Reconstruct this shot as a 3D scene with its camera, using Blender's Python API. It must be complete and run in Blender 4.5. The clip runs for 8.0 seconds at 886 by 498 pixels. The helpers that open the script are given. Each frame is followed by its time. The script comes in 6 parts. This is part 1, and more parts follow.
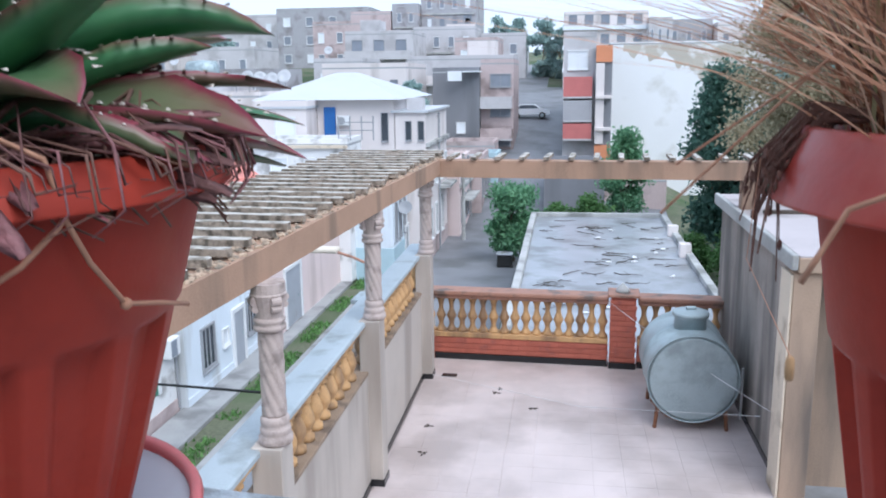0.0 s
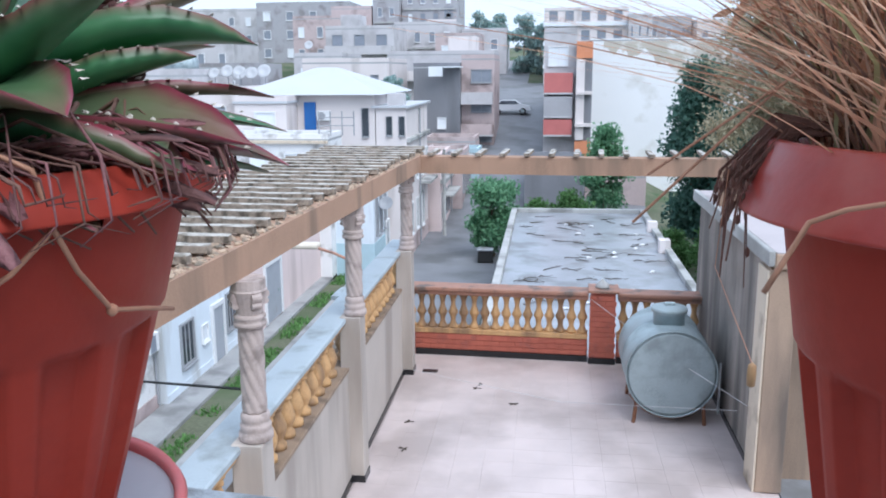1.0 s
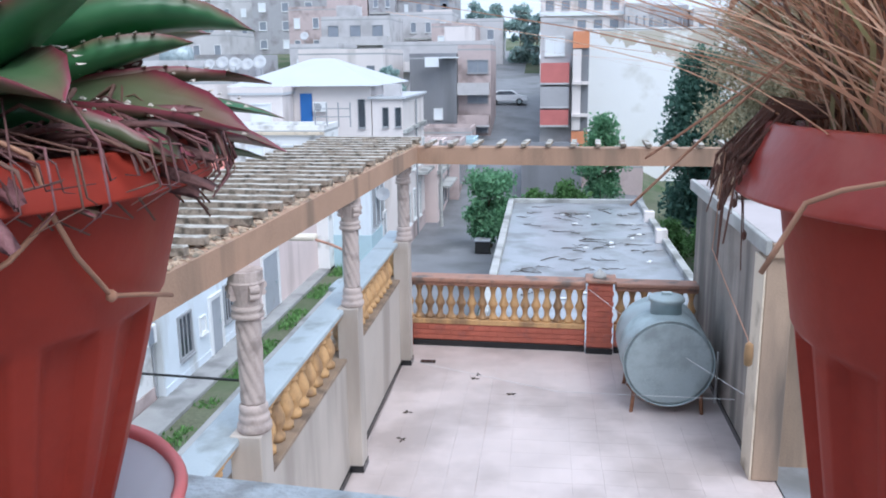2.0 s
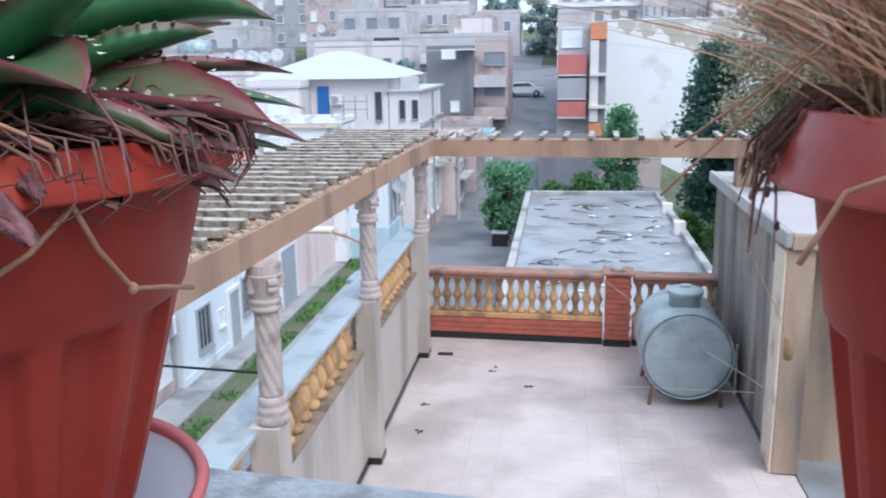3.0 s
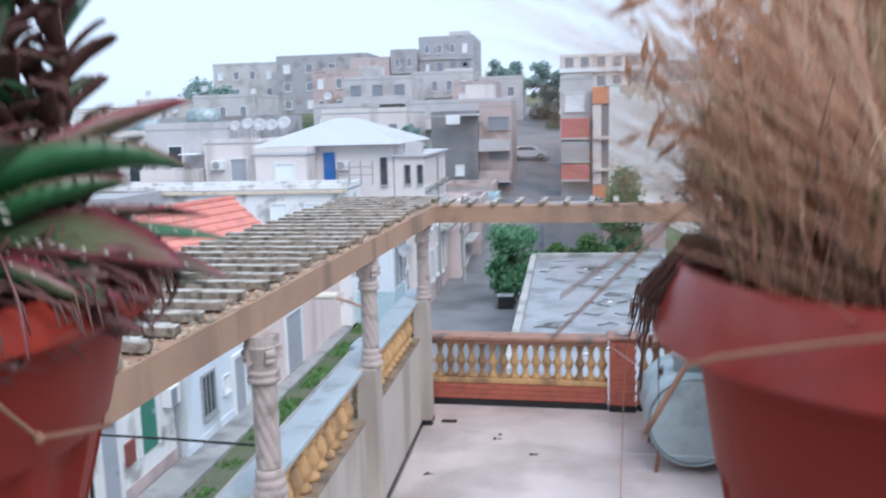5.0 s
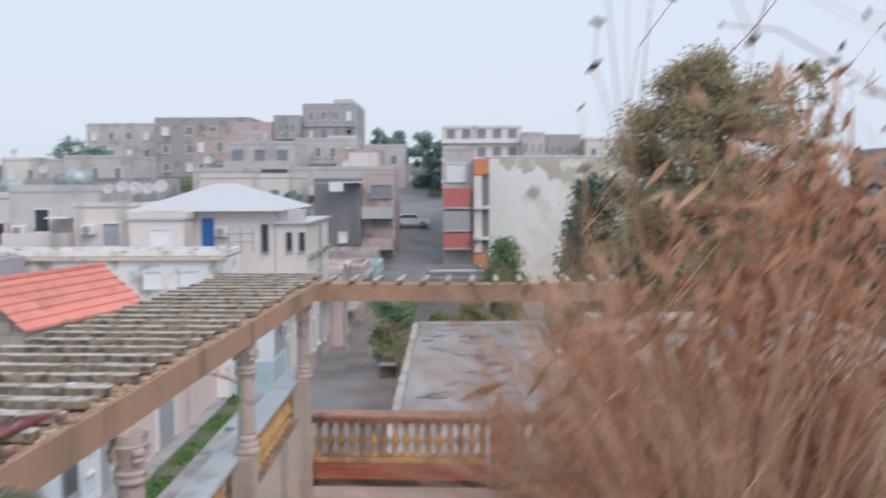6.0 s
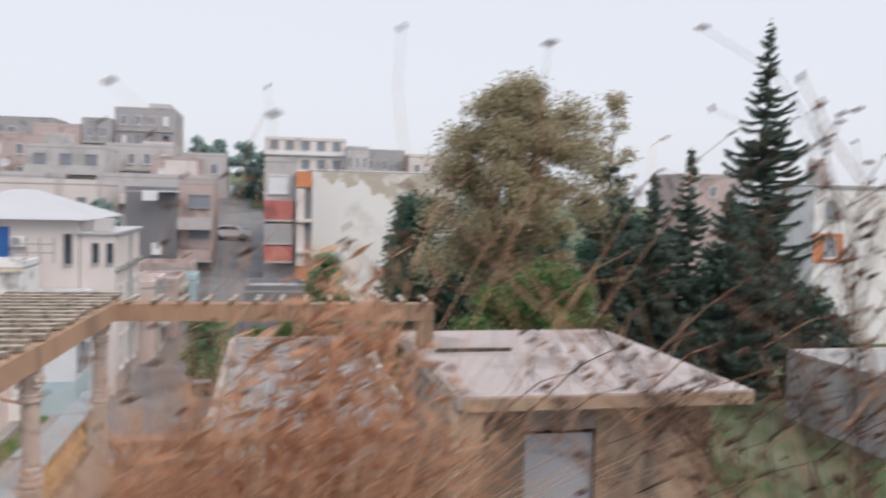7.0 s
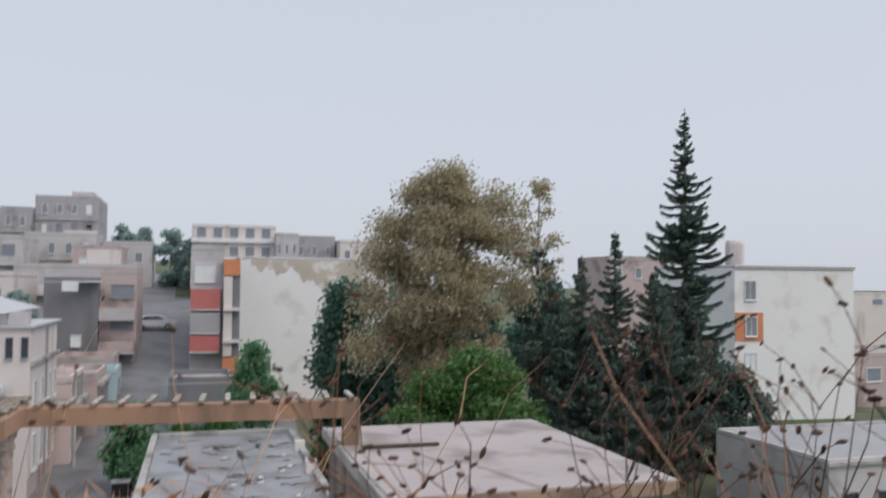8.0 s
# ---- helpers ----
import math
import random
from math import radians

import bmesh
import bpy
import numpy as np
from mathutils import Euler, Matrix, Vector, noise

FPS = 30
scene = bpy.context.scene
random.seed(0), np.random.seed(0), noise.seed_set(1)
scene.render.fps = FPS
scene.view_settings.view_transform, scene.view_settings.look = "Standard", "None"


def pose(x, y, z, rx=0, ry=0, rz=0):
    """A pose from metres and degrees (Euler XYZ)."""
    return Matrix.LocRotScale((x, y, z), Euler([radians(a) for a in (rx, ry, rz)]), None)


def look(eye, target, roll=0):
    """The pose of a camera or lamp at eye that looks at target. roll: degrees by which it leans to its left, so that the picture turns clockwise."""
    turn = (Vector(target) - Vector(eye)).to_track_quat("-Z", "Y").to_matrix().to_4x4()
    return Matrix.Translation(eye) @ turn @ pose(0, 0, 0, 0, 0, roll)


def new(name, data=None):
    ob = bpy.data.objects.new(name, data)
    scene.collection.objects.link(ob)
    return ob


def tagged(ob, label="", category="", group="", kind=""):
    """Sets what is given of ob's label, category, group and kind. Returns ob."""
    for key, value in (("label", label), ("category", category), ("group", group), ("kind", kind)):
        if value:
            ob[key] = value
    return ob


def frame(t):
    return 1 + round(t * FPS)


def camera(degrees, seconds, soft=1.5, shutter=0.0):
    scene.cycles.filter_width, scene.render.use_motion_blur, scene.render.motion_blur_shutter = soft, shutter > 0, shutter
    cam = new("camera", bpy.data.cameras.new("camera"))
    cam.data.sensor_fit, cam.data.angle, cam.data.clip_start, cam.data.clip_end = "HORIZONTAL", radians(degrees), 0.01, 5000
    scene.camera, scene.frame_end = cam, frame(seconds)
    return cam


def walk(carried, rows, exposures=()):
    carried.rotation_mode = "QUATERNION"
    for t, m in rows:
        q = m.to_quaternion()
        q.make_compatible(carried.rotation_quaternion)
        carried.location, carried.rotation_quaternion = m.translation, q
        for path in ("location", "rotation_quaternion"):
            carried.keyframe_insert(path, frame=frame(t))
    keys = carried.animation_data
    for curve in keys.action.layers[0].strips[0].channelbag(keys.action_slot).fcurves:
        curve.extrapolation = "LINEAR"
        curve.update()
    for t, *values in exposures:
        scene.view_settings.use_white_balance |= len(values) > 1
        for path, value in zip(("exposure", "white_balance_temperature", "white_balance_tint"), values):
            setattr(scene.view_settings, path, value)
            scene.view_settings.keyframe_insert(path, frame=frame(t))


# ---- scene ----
cam = camera(56.0, 8.0, 1.9, 0.8)
PATH = [
    (0, (1.787, 0.569, 3.882), (1.497, 2.506, 3.477), -0.7),
    (0.5, (1.778, 0.567, 3.894), (1.514, 2.508, 3.486), -0.5),
    (1, (1.789, 0.559, 3.89), (1.545, 2.5, 3.474), -0.4),
    (2.5, (1.788, 0.557, 3.887), (1.551, 2.492, 3.439), -0.7),
    (3, (1.784, 0.564, 3.885), (1.507, 2.492, 3.431), -1.0),
    (3.5, (1.825, 0.615, 3.856), (1.489, 2.536, 3.412), -2.3),
    (4, (1.846, 0.632, 3.839), (1.488, 2.554, 3.414), -3.2),
    (4.2, (1.845, 0.634, 3.845), (1.482, 2.56, 3.447), -3.3),
    (5.3, (1.837, 0.547, 3.971), (1.603, 2.515, 3.702), -0.7),
    (5.5, (1.831, 0.552, 4.0), (1.663, 2.531, 3.763), -0.7),
    (6, (1.855, 0.557, 4.09), (1.842, 2.551, 3.935), -0.3),
    (6.5, (1.916, 0.435, 4.141), (2.094, 2.422, 4.008), 1.3),
    (7, (2.008, 0.428, 4.189), (2.412, 2.383, 4.069), 1.3),
    (7.5, (2.068, 0.416, 4.266), (2.583, 2.349, 4.25), 2.0),
    (8, (2.087, 0.399, 4.303), (2.647, 2.317, 4.387), 0.4),
]
EXPOSURES = [(0, 0.86, 5700, 9), (4.2, 0.86, 5700, 9), (5.5, 0.50, 5850, 10), (6.5, 0.26, 7000, 15), (7.0, 0.40, 7000, 15), (7.5, 0.19, 6750, 14), (8.0, 0.07, 6750, 13)]
walk(cam, [(t, look(eye, target, roll)) for t, eye, target, roll in PATH], EXPOSURES)

# ---- light ----
SUN_EL, SUN_AZ = radians(52), radians(140)
world = bpy.data.worlds.new("overcast_sky")
scene.world = world
world.use_nodes = True
wn, wl = world.node_tree.nodes, world.node_tree.links
wn.clear()
w_out = wn.new("ShaderNodeOutputWorld")
w_bg = wn.new("ShaderNodeBackground")
w_sky = wn.new("ShaderNodeTexSky")
w_sky.sky_type = "NISHITA"
w_sky.sun_disc = False
w_sky.sun_elevation, w_sky.sun_rotation = SUN_EL, SUN_AZ
w_sky.dust_density, w_sky.air_density = 4.0, 1.0
w_cloud = wn.new("ShaderNodeMix")
w_cloud.data_type = "RGBA"
w_cloud.inputs["Factor"].default_value = 0.82
w_cloud.inputs["B"].default_value = (6.4, 7.1, 8.1, 1)
wl.new(w_sky.outputs["Color"], w_cloud.inputs["A"])
wl.new(w_cloud.outputs["Result"], w_bg.inputs["Color"])
w_bg.inputs["Strength"].default_value = 0.1
wl.new(w_bg.outputs["Background"], w_out.inputs["Surface"])

sun_data = bpy.data.lights.new("sun", "SUN")
sun_data.energy, sun_data.angle, sun_data.color = 1.4, radians(45), (1.0, 0.96, 0.9)
sun = new("sun", sun_data)
sun.matrix_world = look((0, 0, 60), (0 + 20 * math.sin(SUN_AZ) * -1, 0 - 20 * math.cos(SUN_AZ), 60 - 26))

# ---- materials ----


def mat(name, color, rough=0.7, var=0.25, scale=3.0, bump=0.15, fine=40.0, stain=None, stain_amount=0.0, metal=0.0,
        objects=0.0, stain_scale=0.8, streak=False, spec=0.4):
    """Paint, plaster, stone and so on: two sizes of mottling, stains with their own shape, fine relief."""
    m = bpy.data.materials.new(name)
    m.use_nodes = True
    n, l = m.node_tree.nodes, m.node_tree.links
    b = n["Principled BSDF"]
    b.inputs["Roughness"].default_value = rough
    b.inputs["Metallic"].default_value = metal
    b.inputs["Specular IOR Level"].default_value = spec
    tc = n.new("ShaderNodeTexCoord")
    geo = n.new("ShaderNodeNewGeometry")
    src = geo.outputs["Position"]

    def tex(s, detail=5.0, vec=None):
        t = n.new("ShaderNodeTexNoise")
        t.inputs["Scale"].default_value = s
        t.inputs["Detail"].default_value = detail
        l.new(vec or src, t.inputs["Vector"])
        return t.outputs["Fac"]

    def ramp(fac, lo, hi):
        r = n.new("ShaderNodeMapRange")
        r.inputs["From Min"].default_value, r.inputs["From Max"].default_value = lo, hi
        l.new(fac, r.inputs["Value"])
        return r.outputs["Result"]

    def mix(fac, a, c):
        x = n.new("ShaderNodeMix")
        x.data_type = "RGBA"
        if isinstance(fac, float):
            x.inputs["Factor"].default_value = fac
        else:
            l.new(fac, x.inputs["Factor"])
        for key, val in (("A", a), ("B", c)):
            if isinstance(val, tuple):
                x.inputs[key].default_value = (*val, 1)
            else:
                l.new(val, x.inputs[key])
        return x.outputs["Result"]

    dark = tuple(c * (1 - var) for c in color)
    lite = tuple(min(0.95, c * (1 + var * 0.6)) for c in color)
    col = mix(ramp(tex(scale), 0.3, 0.7), dark, lite)
    grain = tex(fine, 3.0)
    col = mix(ramp(grain, 0.35, 0.75), col, tuple(min(0.95, c * (1 + var * 0.35)) for c in color)) if var else col
    if objects:
        oi = n.new("ShaderNodeObjectInfo")
        hsv = n.new("ShaderNodeHueSaturation")
        l.new(col, hsv.inputs["Color"])
        l.new(ramp_range(n, l, oi.outputs["Random"], 1 - objects, 1 + objects), hsv.inputs["Value"])
        col = hsv.outputs["Color"]
    if stain is not None:
        vec = src
        if streak:
            mp = n.new("ShaderNodeMapping")
            mp.inputs["Scale"].default_value = (1, 1, 0.16)
            l.new(src, mp.inputs["Vector"])
            vec = mp.outputs["Vector"]
        s = ramp(tex(stain_scale, 8.0, vec), 0.62 - stain_amount * 0.35, 0.72 - stain_amount * 0.2)
        col = mix(s, col, stain)
    l.new(col, b.inputs["Base Color"])
    if bump:
        bp = n.new("ShaderNodeBump")
        bp.inputs["Strength"].default_value = bump
        bp.inputs["Distance"].default_value = 0.01
        l.new(grain, bp.inputs["Height"])
        l.new(bp.outputs["Normal"], b.inputs["Normal"])
    return m


def ramp_range(n, l, fac, lo, hi):
    r = n.new("ShaderNodeMapRange")
    r.inputs["To Min"].default_value, r.inputs["To Max"].default_value = lo, hi
    l.new(fac, r.inputs["Value"])
    return r.outputs["Result"]


def leaf_mat(name, color, var=0.5, rough=0.6, other=None, glow=0.35):
    """Foliage: every leaf has its own shade."""
    m = bpy.data.materials.new(name)
    m.use_nodes = True
    n, l = m.node_tree.nodes, m.node_tree.links
    b = n["Principled BSDF"]
    geo = n.new("ShaderNodeNewGeometry")
    cr = n.new("ShaderNodeValToRGB")
    l.new(geo.outputs["Random Per Island"], cr.inputs["Fac"])
    e = cr.color_ramp.elements
    e[0].color = (*[c * (1 - var) for c in color], 1)
    e[1].color = (*(other or [c * (1 + var) for c in color]), 1)
    l.new(cr.outputs["Color"], b.inputs["Base Color"])
    b.inputs["Roughness"].default_value = rough
    b.inputs["Specular IOR Level"].default_value = 0.25
    # thin leaves let some light through
    tr = n.new("ShaderNodeBsdfTranslucent")
    l.new(cr.outputs["Color"], tr.inputs["Color"])
    mx = n.new("ShaderNodeMixShader")
    mx.inputs["Fac"].default_value = glow
    l.new(b.outputs["BSDF"], mx.inputs[1])
    l.new(tr.outputs["BSDF"], mx.inputs[2])
    l.new(mx.outputs["Shader"], n["Material Output"].inputs["Surface"])
    return m


M = {}
M["tile"] = mat("terrazzo_tile", (0.57, 0.485, 0.465), 0.34, 0.16, 1.6, 0.04, 90, (0.40, 0.335, 0.315), 0.50, objects=0.02, stain_scale=0.9)
M["grout"] = mat("grout", (0.55, 0.465, 0.445), 0.6, 0.12, 4)
M["render"] = mat("beige_render", (0.48, 0.425, 0.38), 0.85, 0.12, 1.5, 0.25, 120, (0.34, 0.295, 0.26), 0.34, streak=True, stain_scale=1.6)
M["cap"] = mat("bluish_coping", (0.40, 0.455, 0.49), 0.6, 0.12, 2.5, 0.15, 60, (0.28, 0.31, 0.32), 0.25, stain_scale=3)
M["ochre"] = mat("ochre_paint", (0.54, 0.325, 0.15), 0.65, 0.22, 5, 0.15, 60, (0.26, 0.16, 0.09), 0.42, stain_scale=5, streak=True)
M["sill"] = mat("brown_stained_sill", (0.26, 0.19, 0.135), 0.8, 0.25, 6, 0.2, 60, (0.14, 0.105, 0.08), 0.4, stain_scale=5)
M["coping_red"] = mat("red_brown_coping", (0.38, 0.20, 0.14), 0.6, 0.2, 5, 0.1, 60, (0.16, 0.12, 0.10), 0.3, stain_scale=4)
M["brick"] = mat("red_painted_brick", (0.42, 0.12, 0.08), 0.55, 0.2, 8, 0.2, 80, (0.30, 0.10, 0.08), 0.15, objects=0.07, stain_scale=6)
M["mortar"] = mat("dull_red_mortar", (0.40, 0.118, 0.082), 0.9, 0.2, 8)
M["skirt"] = mat("black_glazed_skirting", (0.02, 0.02, 0.022), 0.25, 0.3, 10, 0.02, 60)
M["beam"] = mat("tan_concrete", (0.37, 0.232, 0.158), 0.8, 0.18, 2.2, 0.25, 70, (0.23, 0.155, 0.11), 0.35, stain_scale=2.5, streak=True)
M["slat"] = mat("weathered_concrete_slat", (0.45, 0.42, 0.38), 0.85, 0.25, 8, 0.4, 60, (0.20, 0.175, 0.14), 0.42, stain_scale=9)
# slat sides and underside: mossy brown, with shade put into the colour
M["slat_side"] = mat("shaded_mossy_slat_side", (0.30, 0.245, 0.195), 0.95, 0.35, 9, 0.6, 60, (0.11, 0.09, 0.07), 0.45, stain_scale=14)
M["crumb"] = mat("crumbling_tan_mortar", (0.44, 0.33, 0.24), 0.95, 0.3, 12, 0.5, 60, (0.16, 0.14, 0.11), 0.45, stain_scale=10)
M["column"] = mat("stone_column", (0.46, 0.38, 0.35), 0.8, 0.15, 6, 0.3, 80, (0.28, 0.23, 0.21), 0.25, stain_scale=8)
M["galva"] = mat("galvanised_steel", (0.37, 0.44, 0.46), 0.5, 0.18, 4, 0.03, 50, (0.27, 0.32, 0.33), 0.38, metal=0.3, stain_scale=3)
M["rust"] = mat("rusty_steel", (0.20, 0.09, 0.05), 0.8, 0.4, 20, 0.3)
M["annex"] = mat("weathered_tan_plaster", (0.38, 0.275, 0.20), 0.85, 0.18, 1.8, 0.25, 60, (0.15, 0.12, 0.10), 0.40, stain_scale=1.6, streak=True)
M["annex_side"] = mat("blackened_grey_plaster", (0.30, 0.262, 0.235), 0.9, 0.3, 3.0, 0.25, 60, (0.13, 0.12, 0.11), 0.6, stain_scale=2.2, streak=True)
M["cream"] = mat("cream_plaster", (0.62, 0.53, 0.42), 0.8, 0.12, 2, 0.15, 60, (0.30, 0.24, 0.18), 0.25, stain_scale=2.5)
M["slabtop"] = mat("pale_roof_screed", (0.43, 0.385, 0.385), 0.7, 0.14, 1.2, 0.1, 40, (0.28, 0.25, 0.24), 0.35, stain_scale=1.3)
M["roofwet"] = mat("wet_roof_screed", (0.29, 0.305, 0.33), 0.26, 0.22, 0.5, 0.1, 25, (0.18, 0.185, 0.19), 0.4, stain_scale=0.6)
M["roofedge"] = mat("grey_roof_edge", (0.42, 0.42, 0.41), 0.8, 0.2, 1.5, 0.2, 40, (0.22, 0.22, 0.21), 0.35)
M["twig"] = mat("dead_twigs", (0.07, 0.055, 0.045), 0.9, 0.4, 8)
M["litter"] = mat("pale_litter", (0.65, 0.65, 0.66), 0.7, 0.2, 10)
M["asphalt"] = mat("worn_asphalt", (0.20, 0.205, 0.22), 0.5, 0.2, 0.6, 0.2, 30, (0.13, 0.135, 0.14), 0.4, stain_scale=0.35)
M["pave"] = mat("concrete_pavement", (0.33, 0.33, 0.33), 0.75, 0.2, 0.8, 0.2, 25, (0.2, 0.2, 0.2), 0.35, stain_scale=0.7)
M["earth"] = mat("scrubby_earth", (0.13, 0.14, 0.09), 0.95, 0.4, 0.35, 0.4, 8, (0.06, 0.10, 0.04), 0.55, stain_scale=0.25)
M["grassblade"] = leaf_mat("grass_blades", (0.14, 0.28, 0.09), 0.4)
M["white_wall"] = mat("white_limewash", (0.74, 0.74, 0.74), 0.85, 0.08, 0.8, 0.15, 30, (0.36, 0.35, 0.34), 0.33, stain_scale=1.1)
M["blue_white"] = mat("bluish_limewash", (0.66, 0.72, 0.78), 0.85, 0.08, 0.8, 0.15, 30, (0.50, 0.52, 0.53), 0.25, stain_scale=0.9, streak=True)
M["pink"] = mat("pale_pink_plaster", (0.70, 0.58, 0.56), 0.85, 0.07, 0.8, 0.12, 30, (0.55, 0.45, 0.43), 0.15, stain_scale=0.7, streak=True)
M["aqua"] = mat("pale_blue_dado", (0.42, 0.56, 0.62), 0.8, 0.1, 1, 0.1, 30)
M["creamwall"] = mat("cream_house_wall", (0.69, 0.635, 0.62), 0.85, 0.08, 0.5, 0.12, 20, (0.42, 0.38, 0.36), 0.25, stain_scale=0.5, streak=True)
M["greywall"] = mat("grey_cement_wall", (0.39, 0.385, 0.405), 0.9, 0.14, 0.5, 0.15, 15, (0.26, 0.245, 0.25), 0.35, stain_scale=0.5)
M["darkgrey"] = mat("dark_cement_wall", (0.215, 0.22, 0.24), 0.9, 0.12, 0.4, 0.15, 15, (0.16, 0.165, 0.18), 0.3, stain_scale=0.4, streak=True)
M["lightgrey"] = mat("light_grey_wall", (0.53, 0.515, 0.525), 0.9, 0.12, 0.5, 0.1, 15, (0.40, 0.385, 0.39), 0.35, stain_scale=0.45)
M["mauve"] = mat("faded_rose_wall", (0.52, 0.425, 0.415), 0.9, 0.14, 0.5, 0.1, 15, (0.31, 0.25, 0.24), 0.35, stain_scale=0.5)
M["gable"] = mat("flaking_white_gable", (0.80, 0.80, 0.81), 0.85, 0.05, 0.25, 0.15, 12, (0.66, 0.65, 0.63), 0.22, stain_scale=0.45)
M["flake"] = mat("bare_beige_plaster", (0.52, 0.475, 0.41), 0.9, 0.12, 0.7, 0.2, 12, (0.74, 0.73, 0.71), 0.3, stain_scale=0.9)
M["redpanel"] = mat("faded_red_panel", (0.50, 0.16, 0.15), 0.7, 0.12, 1.5, 0.05, 20)
M["orange"] = mat("orange_paint", (0.62, 0.25, 0.13), 0.7, 0.15, 1, 0.05, 20)
M["rooftile"] = mat("red_roof_tile", (0.60, 0.235, 0.195), 0.7, 0.15, 2, 0.1, 20, (0.48, 0.20, 0.17), 0.25, objects=0.08, stain_scale=1.5)
M["block"] = mat("concrete_block", (0.40, 0.36, 0.31), 0.9, 0.15, 2, 0.2, 20, objects=0.12)
M["blockjoint"] = mat("block_mortar", (0.30, 0.28, 0.26), 0.9, 0.15, 3)
M["whiteroof"] = mat("white_sheet_roof", (0.50, 0.52, 0.555), 0.6, 0.05, 0.6, 0.05, 15, (0.50, 0.51, 0.53), 0.2, stain_scale=0.5)
M["greyroof"] = mat("grey_flat_roof", (0.36, 0.37, 0.38), 0.8, 0.15, 0.5, 0.1, 15)
M["glass"] = mat("dark_window_glass", (0.05, 0.06, 0.075), 0.12, 0.3, 1.5, 0, 20, spec=0.6)
# far window glass with haze put into its colour; also the air conditioner grille
M["pane_grille"] = mat("hazed_pane_and_grille_grey", (0.24, 0.265, 0.31), 0.6, 0.15, 1.5, 0.02, 20)
M["frame_w"] = mat("white_window_frame", (0.70, 0.71, 0.72), 0.6, 0.05, 4, 0.02)
M["frame_g"] = mat("grey_window_frame", (0.30, 0.31, 0.33), 0.6, 0.08, 4, 0.02)
M["lightpane"] = mat("pale_shutter", (0.74, 0.77, 0.80), 0.6, 0.06, 2, 0.02)
M["greydoor"] = mat("grey_metal_door", (0.36, 0.38, 0.42), 0.5, 0.1, 2, 0.02, 30, (0.25, 0.22, 0.2), 0.15)
M["greendoor"] = mat("green_shutter", (0.05, 0.20, 0.14), 0.55, 0.15, 3, 0.05)
M["blueshut"] = mat("blue_shutter", (0.03, 0.14, 0.42), 0.5, 0.1, 2, 0.03)
M["brownred"] = mat("red_brown_box", (0.22, 0.07, 0.06), 0.6, 0.2, 4)
M["pot"] = mat("terracotta_plastic", (0.32, 0.040, 0.025), 0.5, 0.12, 14, 0.03, 120, (0.33, 0.055, 0.032), 0.15, stain_scale=18, spec=0.15)
M["potrim"] = mat("terracotta_plastic_rim", (0.36, 0.044, 0.032), 0.32, 0.12, 14, 0.03, 120, (0.40, 0.08, 0.06), 0.2, stain_scale=18, spec=0.4)
M["soil"] = mat("dry_potting_soil", (0.06, 0.045, 0.035), 0.95, 0.4, 60, 0.8, 200)
M["saucer"] = mat("grey_white_plastic", (0.46, 0.49, 0.56), 0.5, 0.06, 10, 0.02, spec=0.2)
M["saucer_rim"] = mat("pink_red_plastic", (0.55, 0.12, 0.12), 0.4, 0.1, 10, 0.02)
M["ledge"] = mat("grey_blue_ledge", (0.40, 0.45, 0.49), 0.7, 0.22, 25, 0.4, 150, (0.25, 0.27, 0.28), 0.4, stain_scale=30)
M["string"] = mat("tan_string", (0.42, 0.225, 0.145), 0.8, 0.2, 80)
M["root"] = mat("dried_brown_stem", (0.17, 0.09, 0.07), 0.85, 0.4, 60, 0.3, 200)
M["leaf_dead"] = mat("dried_brown_leaf", (0.135, 0.062, 0.058), 0.75, 0.45, 60, 0.3, 200)
M["leaf_mauve"] = mat("faded_mauve_leaf", (0.22, 0.095, 0.10), 0.6, 0.4, 50, 0.3, 200, (0.13, 0.06, 0.06), 0.3, stain_scale=40)
M["tooth"] = mat("pale_leaf_tooth", (0.62, 0.56, 0.50), 0.6, 0.1, 60)
M["straw"] = leaf_mat("dry_straw", (0.66, 0.38, 0.24), 0.45, 0.7, (0.93, 0.70, 0.52), 0.62)
M["rust_leaf"] = leaf_mat("rusty_dry_leaves", (0.58, 0.28, 0.17), 0.45, 0.7, (0.90, 0.58, 0.40), 0.62)
M["olive_blade"] = leaf_mat("dull_green_blades", (0.34, 0.33, 0.15), 0.4, 0.7, (0.52, 0.48, 0.26), 0.55)
M["straw_dark"] = leaf_mat("dark_dry_stems", (0.10, 0.065, 0.055), 0.5, 0.8, (0.26, 0.155, 0.115))
M["stalk"] = mat("pale_brown_stalk", (0.36, 0.215, 0.15), 0.85, 0.35, 60, 0.3, 200)
M["bark"] = mat("grey_brown_bark", (0.15, 0.115, 0.085), 0.9, 0.3, 4, 0.6, 20)
M["barkpale"] = mat("pale_bark", (0.34, 0.28, 0.20), 0.85, 0.25, 3, 0.5, 20)
M["olive"] = leaf_mat("olive_foliage", (0.43, 0.375, 0.245), 0.28, 0.6, (0.60, 0.54, 0.39), 0.55)
M["green"] = leaf_mat("green_foliage", (0.10, 0.21, 0.07), 0.35, 0.6, (0.16, 0.31, 0.11), 0.45)
M["bright"] = leaf_mat("light_green_foliage", (0.16, 0.36, 0.20), 0.35, 0.6, (0.26, 0.48, 0.28), 0.5)
M["darkgreen"] = leaf_mat("dark_cypress_foliage", (0.09, 0.19, 0.155), 0.3, 0.7, (0.135, 0.25, 0.19), 0.45)
M["spruce"] = leaf_mat("blue_green_needles", (0.125, 0.185, 0.16), 0.35, 0.7, (0.20, 0.275, 0.235), 0.5)
